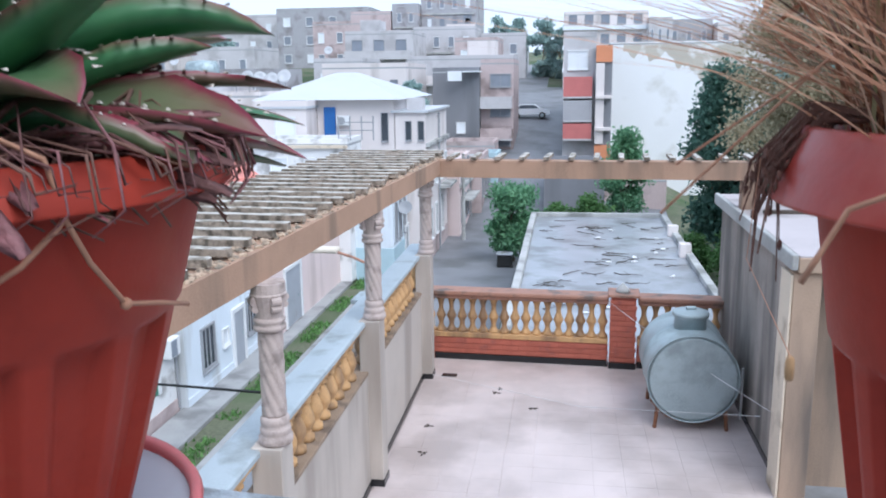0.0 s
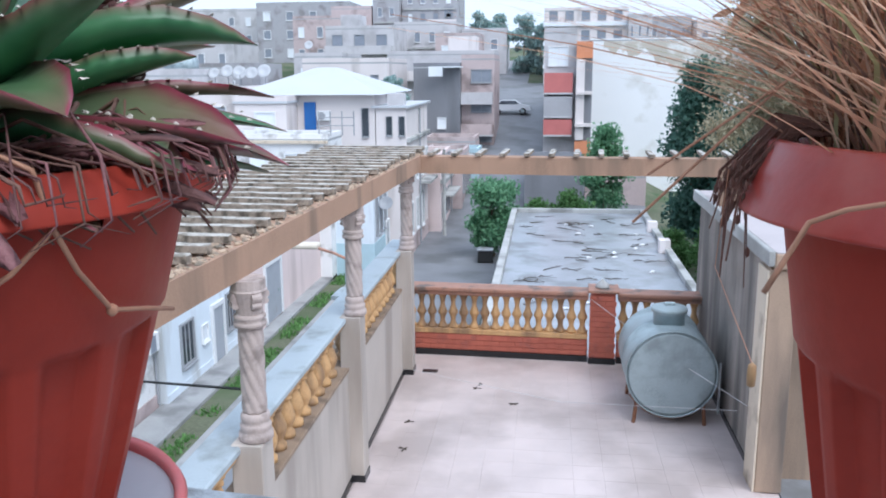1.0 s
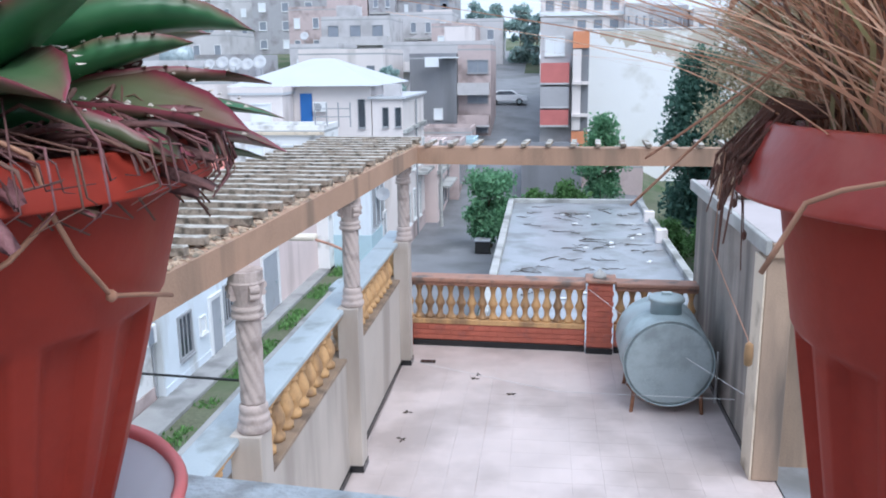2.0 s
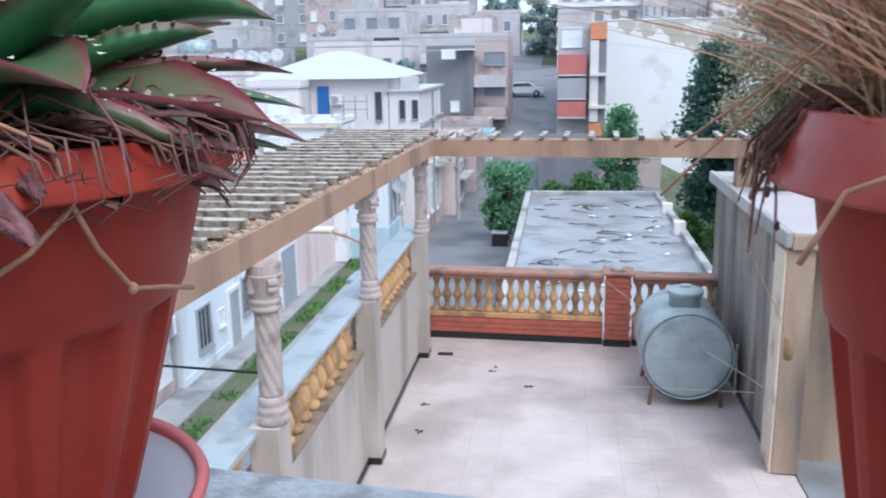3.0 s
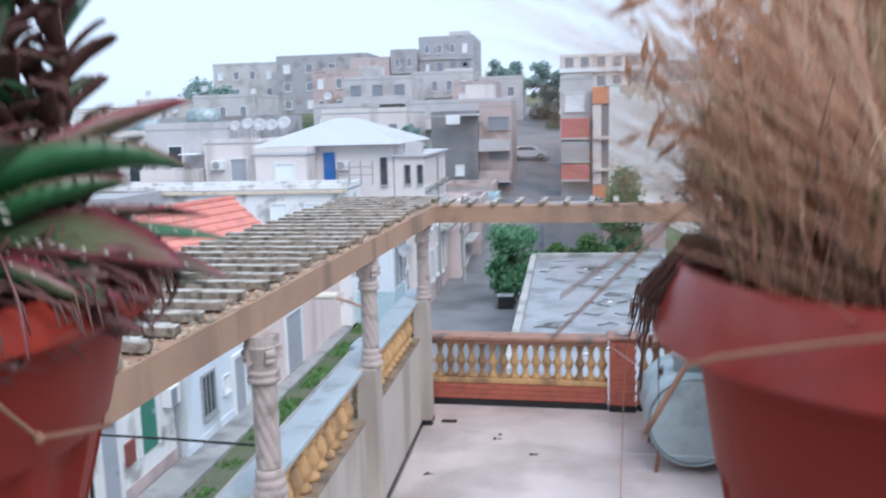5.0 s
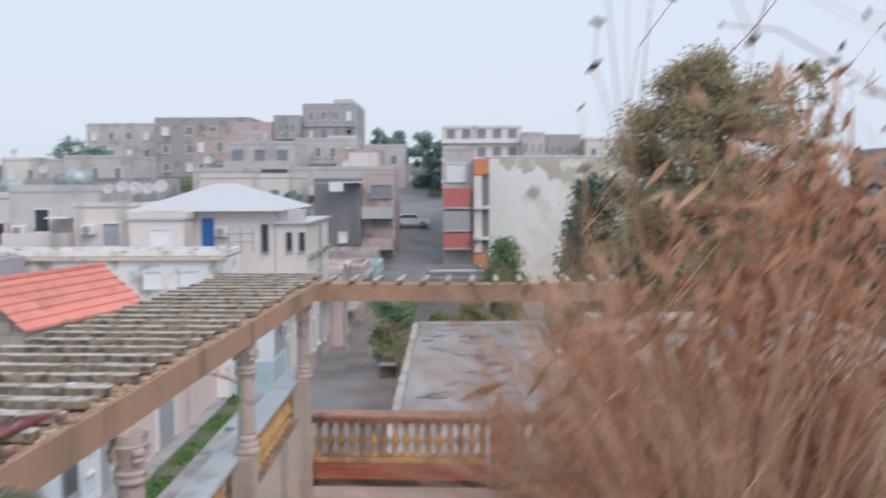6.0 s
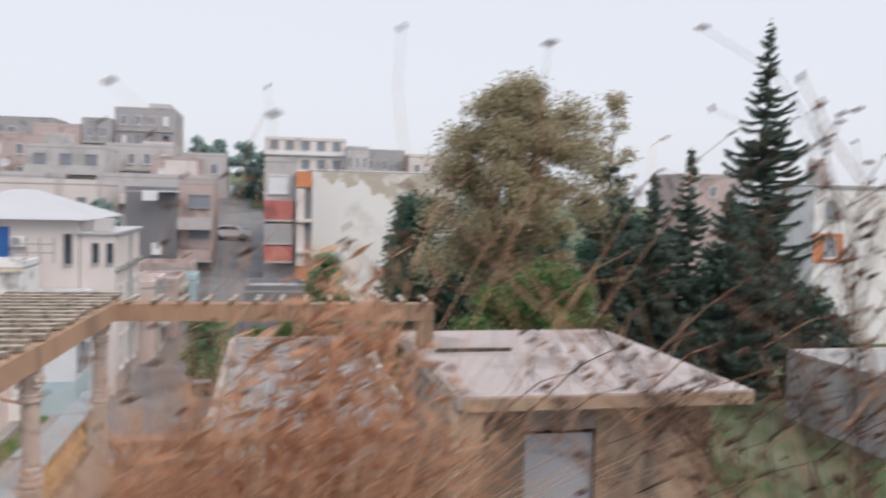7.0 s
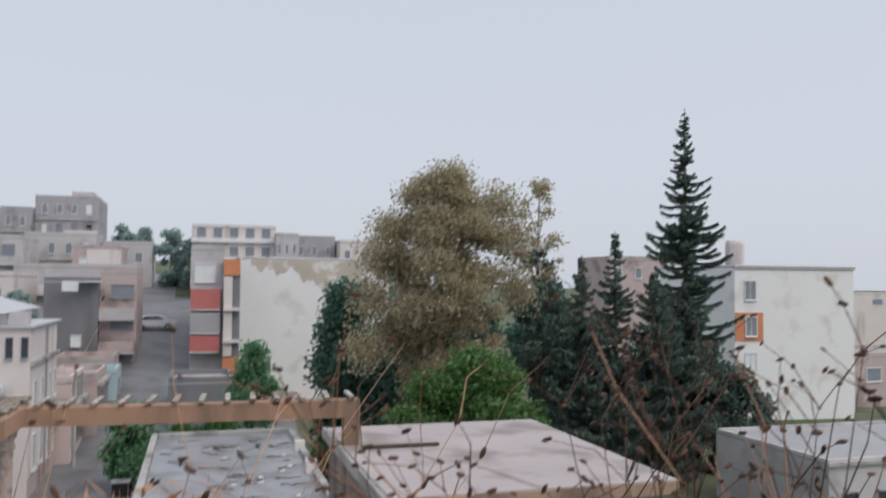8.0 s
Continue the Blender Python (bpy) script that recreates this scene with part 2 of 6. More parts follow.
# leaf colour paled towards blue to stand for distant haze
M["hazegreen"] = leaf_mat("haze_paled_foliage", (0.36, 0.49, 0.47), 0.15, 0.7, (0.42, 0.55, 0.52), 0.5)
M["cable"] = mat("black_cable", (0.015, 0.015, 0.015), 0.6, 0.2, 5)
M["carwhite"] = mat("white_car_paint", (0.75, 0.77, 0.8), 0.25, 0.03, 1, 0)
M["tyre"] = mat("black_rubber", (0.02, 0.02, 0.02), 0.8, 0.1, 5)
M["dish"] = mat("grey_dish", (0.45, 0.46, 0.48), 0.5, 0.1, 3)
M["plate"] = mat("whitewashed_lamp_arm", (0.62, 0.55, 0.46), 0.6, 0.1, 3)


def aloe_mat():
    """Fleshy leaf: green, reddened along its edge and tip, pale flecks. The uv runs along (x) and across (y) the leaf."""
    m = bpy.data.materials.new("fleshy_leaf")
    m.use_nodes = True
    n, l = m.node_tree.nodes, m.node_tree.links
    b = n["Principled BSDF"]
    uv = n.new("ShaderNodeUVMap")
    sep = n.new("ShaderNodeSeparateXYZ")
    l.new(uv.outputs["UV"], sep.inputs["Vector"])
    oi = n.new("ShaderNodeObjectInfo")

    def math_node(op, a, c):
        x = n.new("ShaderNodeMath")
        x.operation = op
        for i, v in enumerate((a, c)):
            if isinstance(v, (int, float)):
                x.inputs[i].default_value = v
            else:
                l.new(v, x.inputs[i])
        return x.outputs[0]

    edge = math_node("ABSOLUTE", math_node("SUBTRACT", sep.outputs["Y"], 0.5), 0)
    edge = math_node("MULTIPLY", edge, 2.0)
    tip = math_node("POWER", sep.outputs["X"], 3.0)
    red = math_node("ADD", math_node("MULTIPLY", math_node("POWER", edge, 7.0), 0.9), math_node("MULTIPLY", tip, 0.6))
    red = math_node("ADD", red, math_node("MULTIPLY", math_node("SUBTRACT", oi.outputs["Random"], 0.72), 0.8))
    cl = n.new("ShaderNodeClamp")
    l.new(red, cl.inputs["Value"])
    ns = n.new("ShaderNodeTexNoise")
    ns.inputs["Scale"].default_value = 45
    geo = n.new("ShaderNodeNewGeometry")
    l.new(geo.outputs["Position"], ns.inputs["Vector"])
    g = n.new("ShaderNodeMix")
    g.data_type = "RGBA"
    l.new(ns.outputs["Fac"], g.inputs["Factor"])
    g.inputs["A"].default_value = (0.022, 0.105, 0.045, 1)
    g.inputs["B"].default_value = (0.085, 0.26, 0.105, 1)
    r = n.new("ShaderNodeMix")
    r.data_type = "RGBA"
    l.new(cl.outputs["Result"], r.inputs["Factor"])
    l.new(g.outputs["Result"], r.inputs["A"])
    r.inputs["B"].default_value = (0.24, 0.04, 0.065, 1)
    l.new(r.outputs["Result"], b.inputs["Base Color"])
    b.inputs["Roughness"].default_value = 0.35
    b.inputs["Subsurface Weight"].default_value = 0.0
    return m


M["aloe"] = aloe_mat()

# ---- building helpers ----


def part(name, bm, material, parent=None, label="", smooth=False):
    """Links a bmesh as one mesh object, under a thing or a part where one is given."""
    me = bpy.data.meshes.new(name)
    bm.to_mesh(me)
    bm.free()
    if material is not None:
        me.materials.append(material)
    if smooth:
        for p in me.polygons:
            p.use_smooth = True
    ob = new(name, me)
    if parent is not None:
        ob.parent = parent
    if label:
        tagged(ob, label)
    return ob


def empty(name, label, category, group="", kind=""):
    return tagged(new(name), label, category, group, kind)


def add_box(bm, x0, x1, y0, y1, z0, z1, bevel=0.0):
    c = ((x0 + x1) / 2, (y0 + y1) / 2, (z0 + z1) / 2)
    r = bmesh.ops.create_cube(bm, size=1, matrix=Matrix.Translation(c) @ Matrix.Diagonal((abs(x1 - x0), abs(y1 - y0), abs(z1 - z0), 1)))
    if bevel:
        edges = list({e for v in r["verts"] for e in v.link_edges})
        bmesh.ops.bevel(bm, geom=edges, offset=bevel, segments=1, affect="EDGES")
    return bm


def box(x0, x1, y0, y1, z0, z1, bevel=0.0):
    return add_box(bmesh.new(), x0, x1, y0, y1, z0, z1, bevel)


def lathe(profile, seg=24, flute=0.0, flutes=0, twist=0.0, caps=True):
    """Turns (radius, height) pairs round the z axis; flutes and a twist for spiral shafts."""
    bm = bmesh.new()
    rings = []
    for r, z in profile:
        ring = []
        for i in range(seg):
            a = 2 * math.pi * i / seg
            k = r * (1 + flute * math.cos(flutes * (a + twist * z))) if flutes else r
            ring.append(bm.verts.new((k * math.cos(a), k * math.sin(a), z)))
        rings.append(ring)
    for p, q in zip(rings, rings[1:]):
        for i in range(seg):
            j = (i + 1) % seg
            bm.faces.new((p[i], p[j], q[j], q[i]))
    if caps:
        bm.faces.new(list(reversed(rings[0])))
        bm.faces.new(rings[-1])
    return bm


def moved(bm, m):
    bmesh.ops.transform(bm, matrix=m, verts=bm.verts)
    return bm


def add_tube(bm, pts, radii, seg=6):
    """A tapering tube along points."""
    pts = [Vector(p) for p in pts]
    if isinstance(radii, (int, float)):
        radii = [radii] * len(pts)
    rings = []
    for i, p in enumerate(pts):
        d = (pts[min(i + 1, len(pts) - 1)] - pts[max(i - 1, 0)]).normalized()
        a = d.orthogonal().normalized()
        b = d.cross(a)
        rings.append([bm.verts.new(p + radii[i] * (math.cos(2 * math.pi * k / seg) * a + math.sin(2 * math.pi * k / seg) * b)) for k in range(seg)])
    for p, q in zip(rings, rings[1:]):
        best = min(range(seg), key=lambda s: sum((p[k].co - q[(k + s) % seg].co).length for k in range(seg)))
        for k in range(seg):
            j = (k + 1) % seg
            bm.faces.new((p[k], p[j], q[(j + best) % seg], q[(k + best) % seg]))
    bm.faces.new(list(reversed(rings[0])))
    bm.faces.new(rings[-1])
    return bm


def tube(pts, radii, seg=6):
    return add_tube(bmesh.new(), pts, radii, seg)


def mesh_from(name, verts, faces, material, parent=None, smooth=False):
    me = bpy.data.meshes.new(name)
    me.from_pydata(verts, [], faces)
    me.materials.append(material)
    if smooth:
        for p in me.polygons:
            p.use_smooth = True
    ob = new(name, me)
    if parent is not None:
        ob.parent = parent
    return ob


# ---- ground ----
STREET = -6.5


def smooth(a, b, v):
    v = min(1.0, max(0.0, (v - a) / (b - a)))
    return v * v * (3 - 2 * v)


def ground_z(x, y):
    """Level street, then a hill that climbs ahead and to the left of it."""
    if y <= 54:
        h = 0.0
    elif y <= 90:
        h = 6.3 * (y - 54) / 36 * smooth(54, 66, y)
    else:
        h = 6.3 + (y - 90) * 0.115
        h = min(h, 14 + (y - 90) * 0.01)
    side = 1 - smooth(6, 12, x)
    return STREET + h * side - 0.02 * max(0, min(x - 30, 200)) * smooth(30, 60, y)


def sheet(name, xs, ys, lift, material, label, category):
    verts = [(x, y, ground_z(x, y) + lift) for y in ys for x in xs]
    w = len(xs)
    faces = [(j * w + i, j * w + i + 1, (j + 1) * w + i + 1, (j + 1) * w + i) for j in range(len(ys) - 1) for i in range(w - 1)]
    return tagged(mesh_from(name, verts, faces, material, smooth=True), label, category, kind="structure")


gx = [-2500, -800, -300, -150] + list(range(-90, 91, 6)) + [150, 300, 800, 2500]
gy = [-2500, -800, -200, -60, -20] + list(range(0, 200, 4)) + [240, 320, 600, 1500, 3500]
sheet("ground", gx, gy, 0.0, M["earth"], "scrubby green-brown earth round the houses", "ground")
road_y = list(range(-28, 141, 4))
sheet("road", [-7.2, -5.5, -3.8, -2.0, -0.9], road_y, 0.05, M["asphalt"], "worn grey asphalt street that climbs the hill", "road")
sheet("road", [-0.9, 0, 6, 9], list(range(40, 72, 4)), 0.031, M["asphalt"], "worn grey asphalt side street", "road")
sheet("road", [-0.9, 0.3, 1.6], [64] + list(range(67, 113, 3)), 0.032, M["asphalt"], "worn grey asphalt forecourt of the hill flats", "road")
for x0, x1, y0, y1 in ((-10.2, -9.0, 12, 50), (-8.0, -7.2, 12, 50)):
    tagged(part("pavement", box(x0, x1, y0, y1, STREET - 0.2, STREET + 0.14, 0.02), M["pave"]), "grey concrete pavement with a raised kerb", "pavement", kind="structure")

# grass strip between the two pavements
rng = random.Random(5)
gv, gf = [], []
for i in range(3600):
    y = rng.uniform(13, 50)
    if noise.noise((y * 0.5, 3.0, 1.0)) < -0.06:
        continue
    x = -8.5 + rng.gauss(0, 0.20)
    h, a = rng.uniform(0.05, 0.20), rng.uniform(0, 6.28)
    dx, dy = math.cos(a) * 0.05, math.sin(a) * 0.05
    k = len(gv)
    gv += [(x - dx, y - dy, STREET), (x + dx, y + dy, STREET), (x + rng.uniform(-.12, .12), y + rng.uniform(-.12, .12), STREET + h)]
    gf.append((k, k + 1, k + 2))
tagged(mesh_from("grass", gv, gf, M["grassblade"]), "strip of fresh green grass beside the pavement", "grass", kind="stuff")

# ---- terrace: floor, left wall with rail, columns and pergola ----
X_R = 3.84          # right edge of the floor
Y_F = 11.62         # front of the far parapet
# the left side stands slightly askew to the far parapet
ASKEW = Matrix.Translation((0.05, 9.5, 0)) @ Matrix.Rotation(radians(-2.6), 4, "Z") @ Matrix.Translation((-0.05, -9.5, 0))
TURNED = Matrix.Translation((0.3, 11.64, 0)) @ Matrix.Rotation(radians(-2.6), 4, "Z") @ Matrix.Translation((-0.3, -11.64, 0))
BX = 0.19           # inner face of the pergola beam

tagged(part("wall_lower", box(-0.36, 7.0, 1.2, 12.0, STREET - 0.3, -0.2), M["render"]), "beige rendered storeys under the roof terrace", "wall", kind="structure")
floor = tagged(part("floor", box(-0.02, 4.0, 1.2, 12.0, -0.2, -0.012), M["grout"]), "pinkish pale terrazzo tile floor of the roof terrace, damp", "floor", kind="structure")


def wall_module():
    """Left wall: panel, coping and an ochre baluster rail, bay by bay."""
    w = empty("wall_left", "beige rendered parapet wall with ochre baluster rail and bluish coping", "wall", kind="structure")
    part("panel", box(-0.30, -0.035, 1.2, 11.60, -0.2, 1.13, 0.01), M["render"], w)
    part("sill", box(-0.305, -0.028, 1.2, 11.58, 1.131, 1.165, 0.006), M["sill"], w, "brown stained sill under the balusters")
    part("top_rail", box(-0.235, -0.075, 1.2, 11.56, 1.545, 1.592, 0.008), M["ochre"], w, "ochre rail over the balusters")
    part("coping", box(-0.31, -0.045, 1.2, 11.58, 1.594, 1.650, 0.012), M["cap"], w, "bluish grey coping")
    part("skirting", box(-0.034, -0.020, 1.2, 11.6, 0.0, 0.06), M["skirt"], w, "black skirting")
    prof = [(0.055, 1.166), (0.07, 1.17), (0.07, 1.21), (0.042, 1.235), (0.055, 1.27), (0.074, 1.315), (0.076, 1.345), (0.058, 1.40), (0.036, 1.45), (0.034, 1.465),
            (0.052, 1.475), (0.052, 1.487), (0.04, 1.50), (0.064, 1.525), (0.064, 1.545)]
    bal = lathe(prof, 10)
    first = None
    for a, b in ((2.6, 4.95), (5.45, 7.6), (8.1, 10.55), (11.05, 11.55)):
        nb = max(2, int((b - a) / 0.20))
        for i in range(nb + 1):
            y = a + (b - a) * i / nb
            if first is None:
                first = part("baluster", bal, M["ochre"], w, smooth=True)
                o = first
            else:
                o = new("baluster", first.data)
                o.parent = w
            o.location = (-0.150, y, 0)
    return w


wall_module()


def column(y, x=0.022):
    c = empty("column", "stone-coloured twisted column on a square pedestal", "column", "pergola columns")
    c.matrix_world = Matrix.Translation((x, y, 0))
    part("pedestal", box(-0.13, 0.072, -0.11, 0.10, 0.0, 1.66, 0.008), M["render"], c, "beige square pedestal")
    part("pedestal_foot", box(-0.055, 0.080, -0.118, 0.108, 0.0, 0.07), M["skirt"], c, "black skirting round the pedestal")
    part("base", lathe([(0.098, 1.661), (0.106, 1.67), (0.108, 1.69), (0.106, 1.71), (0.090, 1.72), (0.096, 1.735), (0.098, 1.755), (0.094, 1.77), (0.082, 1.78), (0.090, 1.795), (0.091, 1.815), (0.088, 1.83), (0.078, 1.845)], 24), M["column"], c, smooth=True)
    shaft = [(0.074, 1.845 + 0.545 * i / 36) for i in range(37)]
    part("shaft", lathe(shaft, 60, 0.055, 8, 5.6), M["column"], c, "spirally fluted shaft", smooth=True)
    part("collar", lathe([(0.080, 2.39), (0.100, 2.40), (0.100, 2.425), (0.083, 2.435), (0.097, 2.45), (0.097, 2.465), (0.080, 2.475)], 20), M["column"], c, smooth=True)
    bm = lathe([(0.080, 2.475), (0.085, 2.52), (0.100, 2.58), (0.112, 2.62), (0.105, 2.63), (0.105, 2.69)], 20)
    for i in range(4):
        a = math.pi / 4 + i * math.pi / 2
        for dz, r in ((2.585, 0.032), (2.54, 0.024)):
            moved_scroll = Matrix.Translation((0.098 * math.cos(a), 0.098 * math.sin(a), dz)) @ Matrix.Rotation(a, 4, "Z") @ Matrix.Rotation(math.pi / 2, 4, "X")
            bmesh.ops.create_cone(bm, cap_ends=True, segments=12, radius1=r, radius2=r * 0.8, depth=0.06, matrix=moved_scroll)
    part("capital", bm, M["column"], c, "scrolled capital")
    return c


column(2.45, -0.16)
for y in (5.22, 7.95, 10.90):
    column(y)

pergola = empty("pergola", "tan concrete pergola beam with mossy weathered slats", "pergola")


def beam_mesh(x0, x1, y0, y1, z0, z1, n, along):
    """A cast beam with slightly wavy faces."""
    bm = box(x0, x1, y0, y1, z0, z1)
    cut = [e for e in bm.edges if abs((e.verts[0].co - e.verts[1].co)[along]) > 0.5]
    bmesh.ops.subdivide_edges(bm, edges=cut, cuts=n)
    for v in bm.verts:
        k = noise.noise_vector(v.co * 1.3) * 0.006
        v.co += k
    return bm


part("beam", beam_mesh(BX - 0.24, BX, 1.2, 10.74, 2.692, 2.885, 30, 1), M["beam"], pergola).matrix_local = ASKEW
part("beam", beam_mesh(-0.06, 4.06, 10.76, 11.0, 2.66, 2.868, 14, 0), M["beam"], pergola).matrix_local = TURNED
part("post", box(3.86, 4.058, 10.77, 10.99, 2.31, 2.66, 0.006), M["beam"], pergola, "short tan post on the slab roof").matrix_local = TURNED


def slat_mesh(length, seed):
    """A concrete slat along +x: ragged mossy sides and underside painted darker for shade, upper face paler as if lit.
    """
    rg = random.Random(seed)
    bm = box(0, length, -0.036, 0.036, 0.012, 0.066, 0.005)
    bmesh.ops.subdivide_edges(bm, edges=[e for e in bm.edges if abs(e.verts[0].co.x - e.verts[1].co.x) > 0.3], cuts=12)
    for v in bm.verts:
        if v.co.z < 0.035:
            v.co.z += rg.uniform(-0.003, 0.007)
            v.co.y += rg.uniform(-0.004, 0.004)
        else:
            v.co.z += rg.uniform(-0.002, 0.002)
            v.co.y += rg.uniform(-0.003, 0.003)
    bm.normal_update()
    # paler colour on faces that look up, shaded colour on all others
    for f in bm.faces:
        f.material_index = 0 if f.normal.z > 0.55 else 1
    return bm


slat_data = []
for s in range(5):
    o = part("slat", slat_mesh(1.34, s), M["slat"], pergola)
    o.data.materials.append(M["slat_side"])
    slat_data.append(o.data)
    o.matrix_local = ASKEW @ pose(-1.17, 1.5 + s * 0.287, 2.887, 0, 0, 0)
rng = random.Random(8)
y = 1.5 + 5 * 0.287
i = 0
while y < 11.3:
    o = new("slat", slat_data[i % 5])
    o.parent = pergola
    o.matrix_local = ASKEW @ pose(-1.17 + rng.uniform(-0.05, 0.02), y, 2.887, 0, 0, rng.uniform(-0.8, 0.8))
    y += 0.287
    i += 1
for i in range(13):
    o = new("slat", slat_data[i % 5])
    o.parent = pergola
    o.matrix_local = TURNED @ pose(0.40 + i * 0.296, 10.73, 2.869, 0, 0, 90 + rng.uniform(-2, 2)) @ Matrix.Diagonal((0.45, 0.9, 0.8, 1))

# crumbled mortar between the slats on top of the beam
bm = bmesh.new()
for i in range(1100):
    y = rng.uniform(1.4, 11.1)
    s = 0.005 + 0.019 * rng.random() ** 2
    bmesh.ops.create_icosphere(bm, subdivisions=1, radius=s, matrix=Matrix.Translation((BX - 0.015 - s - 0.20 * rng.random() ** 1.6, y, 2.885)) @ Matrix.Rotation(rng.uniform(0, 3), 4, "Z") @ Matrix.Diagonal((1.2, 1.5, rng.uniform(0.5, 1.5), 1)))
for v in bm.verts:
    v.co += noise.noise_vector(v.co * 30) * 0.012
tagged(part("mortar_bed", bm, M["crumb"], pergola, "crumbling tan mortar between the slats"), kind="stuff").matrix_local = ASKEW

# cable that runs off the first column
part_cable = tagged(part("cable", tube([(-0.06, 5.2, 1.99), (-0.92, 5.7, 1.81), (-1.92, 6.2, 1.62), (-2.96, 6.7, 1.42), (-14.0, 16.0, 1.2)], 0.009, 5), M["cable"]), "thin black cable slung from the column across the street", "cable")

# ---- far parapet ----


def far_parapet():
    p = empty("wall_far", "far parapet of red brick and ochre balusters under a brown coping", "wall", kind="structure")
    p.matrix_world = TURNED
    first = None
    prof = [(0.071, 0.385), (0.071, 0.405), (0.050, 0.43), (0.036, 0.47), (0.034, 0.50), (0.044, 0.55), (0.066, 0.585), (0.068, 0.61), (0.050, 0.65), (0.034, 0.70), (0.031, 0.74), (0.038, 0.79), (0.055, 0.835), (0.071, 0.87)]
    for x0, x1 in ((-0.3, 2.38), (2.77, 4.0)):
        part("core", box(x0, x1, Y_F + 0.02, Y_F + 0.22, -0.2, 0.315), M["mortar"], p, "dark red mortar")
        part("plinth_rail", box(x0, x1, Y_F + 0.005, Y_F + 0.235, 0.317, 0.385, 0.006), M["ochre"], p, "ochre rail under the balusters")
        part("top_rail", box(x0, x1, Y_F + 0.01, Y_F + 0.23, 0.87, 0.925, 0.006), M["coping_red"], p, "ochre rail over the balusters")
        part("coping", box(x0, x1, Y_F - 0.03, Y_F + 0.27, 0.927, 0.985, 0.012), M["coping_red"], p, "red-brown coping")
        part("skirting", box(max(0, x0), x1, Y_F - 0.006, Y_F + 0.012, 0.0, 0.085), M["skirt"], p, "black skirting")
        n = round((x1 - x0) / 0.148)
        for i in range(n):
            x = x0 + (i + 0.5) * (x1 - x0) / n
            if first is None:
                first = part("baluster", lathe(prof, 10), M["ochre"], p, smooth=True)
                o = first
            else:
                o = new("baluster", first.data)
                o.parent = p
            o.location = (x, Y_F + 0.12, 0)
    return p


wall_far = far_parapet()


def brick_pier(x0, x1, y0, y1, z0, z1, label, parent=None):
    p = empty("brick_pier", label, "pier")
    p.matrix_world = TURNED
    part("core", box(x0 + 0.012, x1 - 0.012, y0 + 0.012, y1 - 0.012, z0, z1), M["mortar"], p, "dark red mortar")
    return p


pier = brick_pier(2.40, 2.75, 11.56, 11.90, 0.0, 0.99, "red brick pier in the far parapet")
part("skirting", box(2.395, 2.755, 11.548, 11.556, 0.0, 0.085), M["skirt"], pier, "black skirting")
part("coping", box(2.37, 2.78, 11.53, 11.93, 0.992, 1.03, 0.008), M["coping_red"], pier, "red-brown coping")
part("finial", moved(lathe([(0.09, 0), (0.095, 0.02), (0.075, 0.06), (0.04, 0.085), (0.03, 0.10), (0.012, 0.12)], 14), Matrix.Translation((2.56, 11.72, 1.032))), M["roofedge"], pier, "small grey domed finial", smooth=True)

side_pier = brick_pier(-1.25, -0.40, 12.05, 12.4, 0.0, 0.62, "red brick parapet end with a pale slab on top")
part("slab", box(-1.34, -0.34, 12.0, 12.5, 0.622, 0.69, 0.008), M["cap"], side_pier, "bluish pale slab")
tagged(part("wall_bay", box(-1.3, -0.37, 12.0, 14.0, STREET - 0.2, -0.002), M["render"]), "beige rendered bay beside the terrace", "wall", kind="structure")

# ---- water tank ----


def water_tank():
    t = empty("water_tank", "horizontal galvanised steel water tank on a rusty stand", "water tank")
    t.location = (3.2, 9.5, 0)
    R, L, zc = 0.50, 1.05, 0.60
    rot = Matrix.Translation((0, 0, zc)) @ Matrix.Rotation(-math.pi / 2, 4, "X")
    prof = [(R - 0.014, 0.012), (R - 0.010, 0.0), (R, 0.0), (R, 0.012), (R - 0.004, 0.03), (R - 0.004, L * 0.5 - 0.01), (R + 0.004, L * 0.5), (R - 0.004, L * 0.5 + 0.01), (R - 0.004, L - 0.03), (R, L - 0.02), (R, L), (R - 0.03, L - 0.01)]
    part("shell", moved(lathe(prof, 48, caps=False), rot), M["galva"], t, smooth=True)
    part("end_plate", moved(lathe([(R - 0.013, 0.010), (R * 0.9, 0.008), (R * 0.6, 0.004), (0.03, 0.0)], 48), rot), M["galva"], t, "flat round end plate", smooth=True)
    part("end_plate", moved(lathe([(R - 0.028, L - 0.01), (R * 0.5, L + 0.02), (0.03, L + 0.03)], 48), rot), M["galva"], t, smooth=True)
    neck = part("neck", moved(lathe([(0.175, 0.40), (0.175, 0.60), (0.185, 0.60), (0.185, 0.615)], 28), Matrix.Translation((0, 0.42, zc))), M["galva"], t, smooth=True)
    lid = part("lid", moved(lathe([(0.20, 0.616), (0.20, 0.655), (0.19, 0.665), (0.02, 0.685)], 28), Matrix.Translation((0, 0.42, zc))), M["galva"], t, "round lid with a handle", smooth=True)
    part("handle", box(-0.06, 0.06, 0.40, 0.44, zc + 0.68, zc + 0.72, 0.008), M["galva"], lid)
    for x in (-0.36, 0.36):
        for y in (0.06, 0.92):
            part("leg", tube([(x * 1.08, y, 0.0), (x, y, 0.30)], 0.022, 6), M["rust"], t, "rusty steel leg")
    for y in (0.06, 0.92):
        part("cradle", tube([(-0.44 + 0.88 * i / 10, y, 0.60 - math.sqrt(0.515 ** 2 - (-0.44 + 0.88 * i / 10) ** 2)) for i in range(11)], 0.016, 5), M["rust"], t, "rusty cradle bar")
    return t


water_tank()
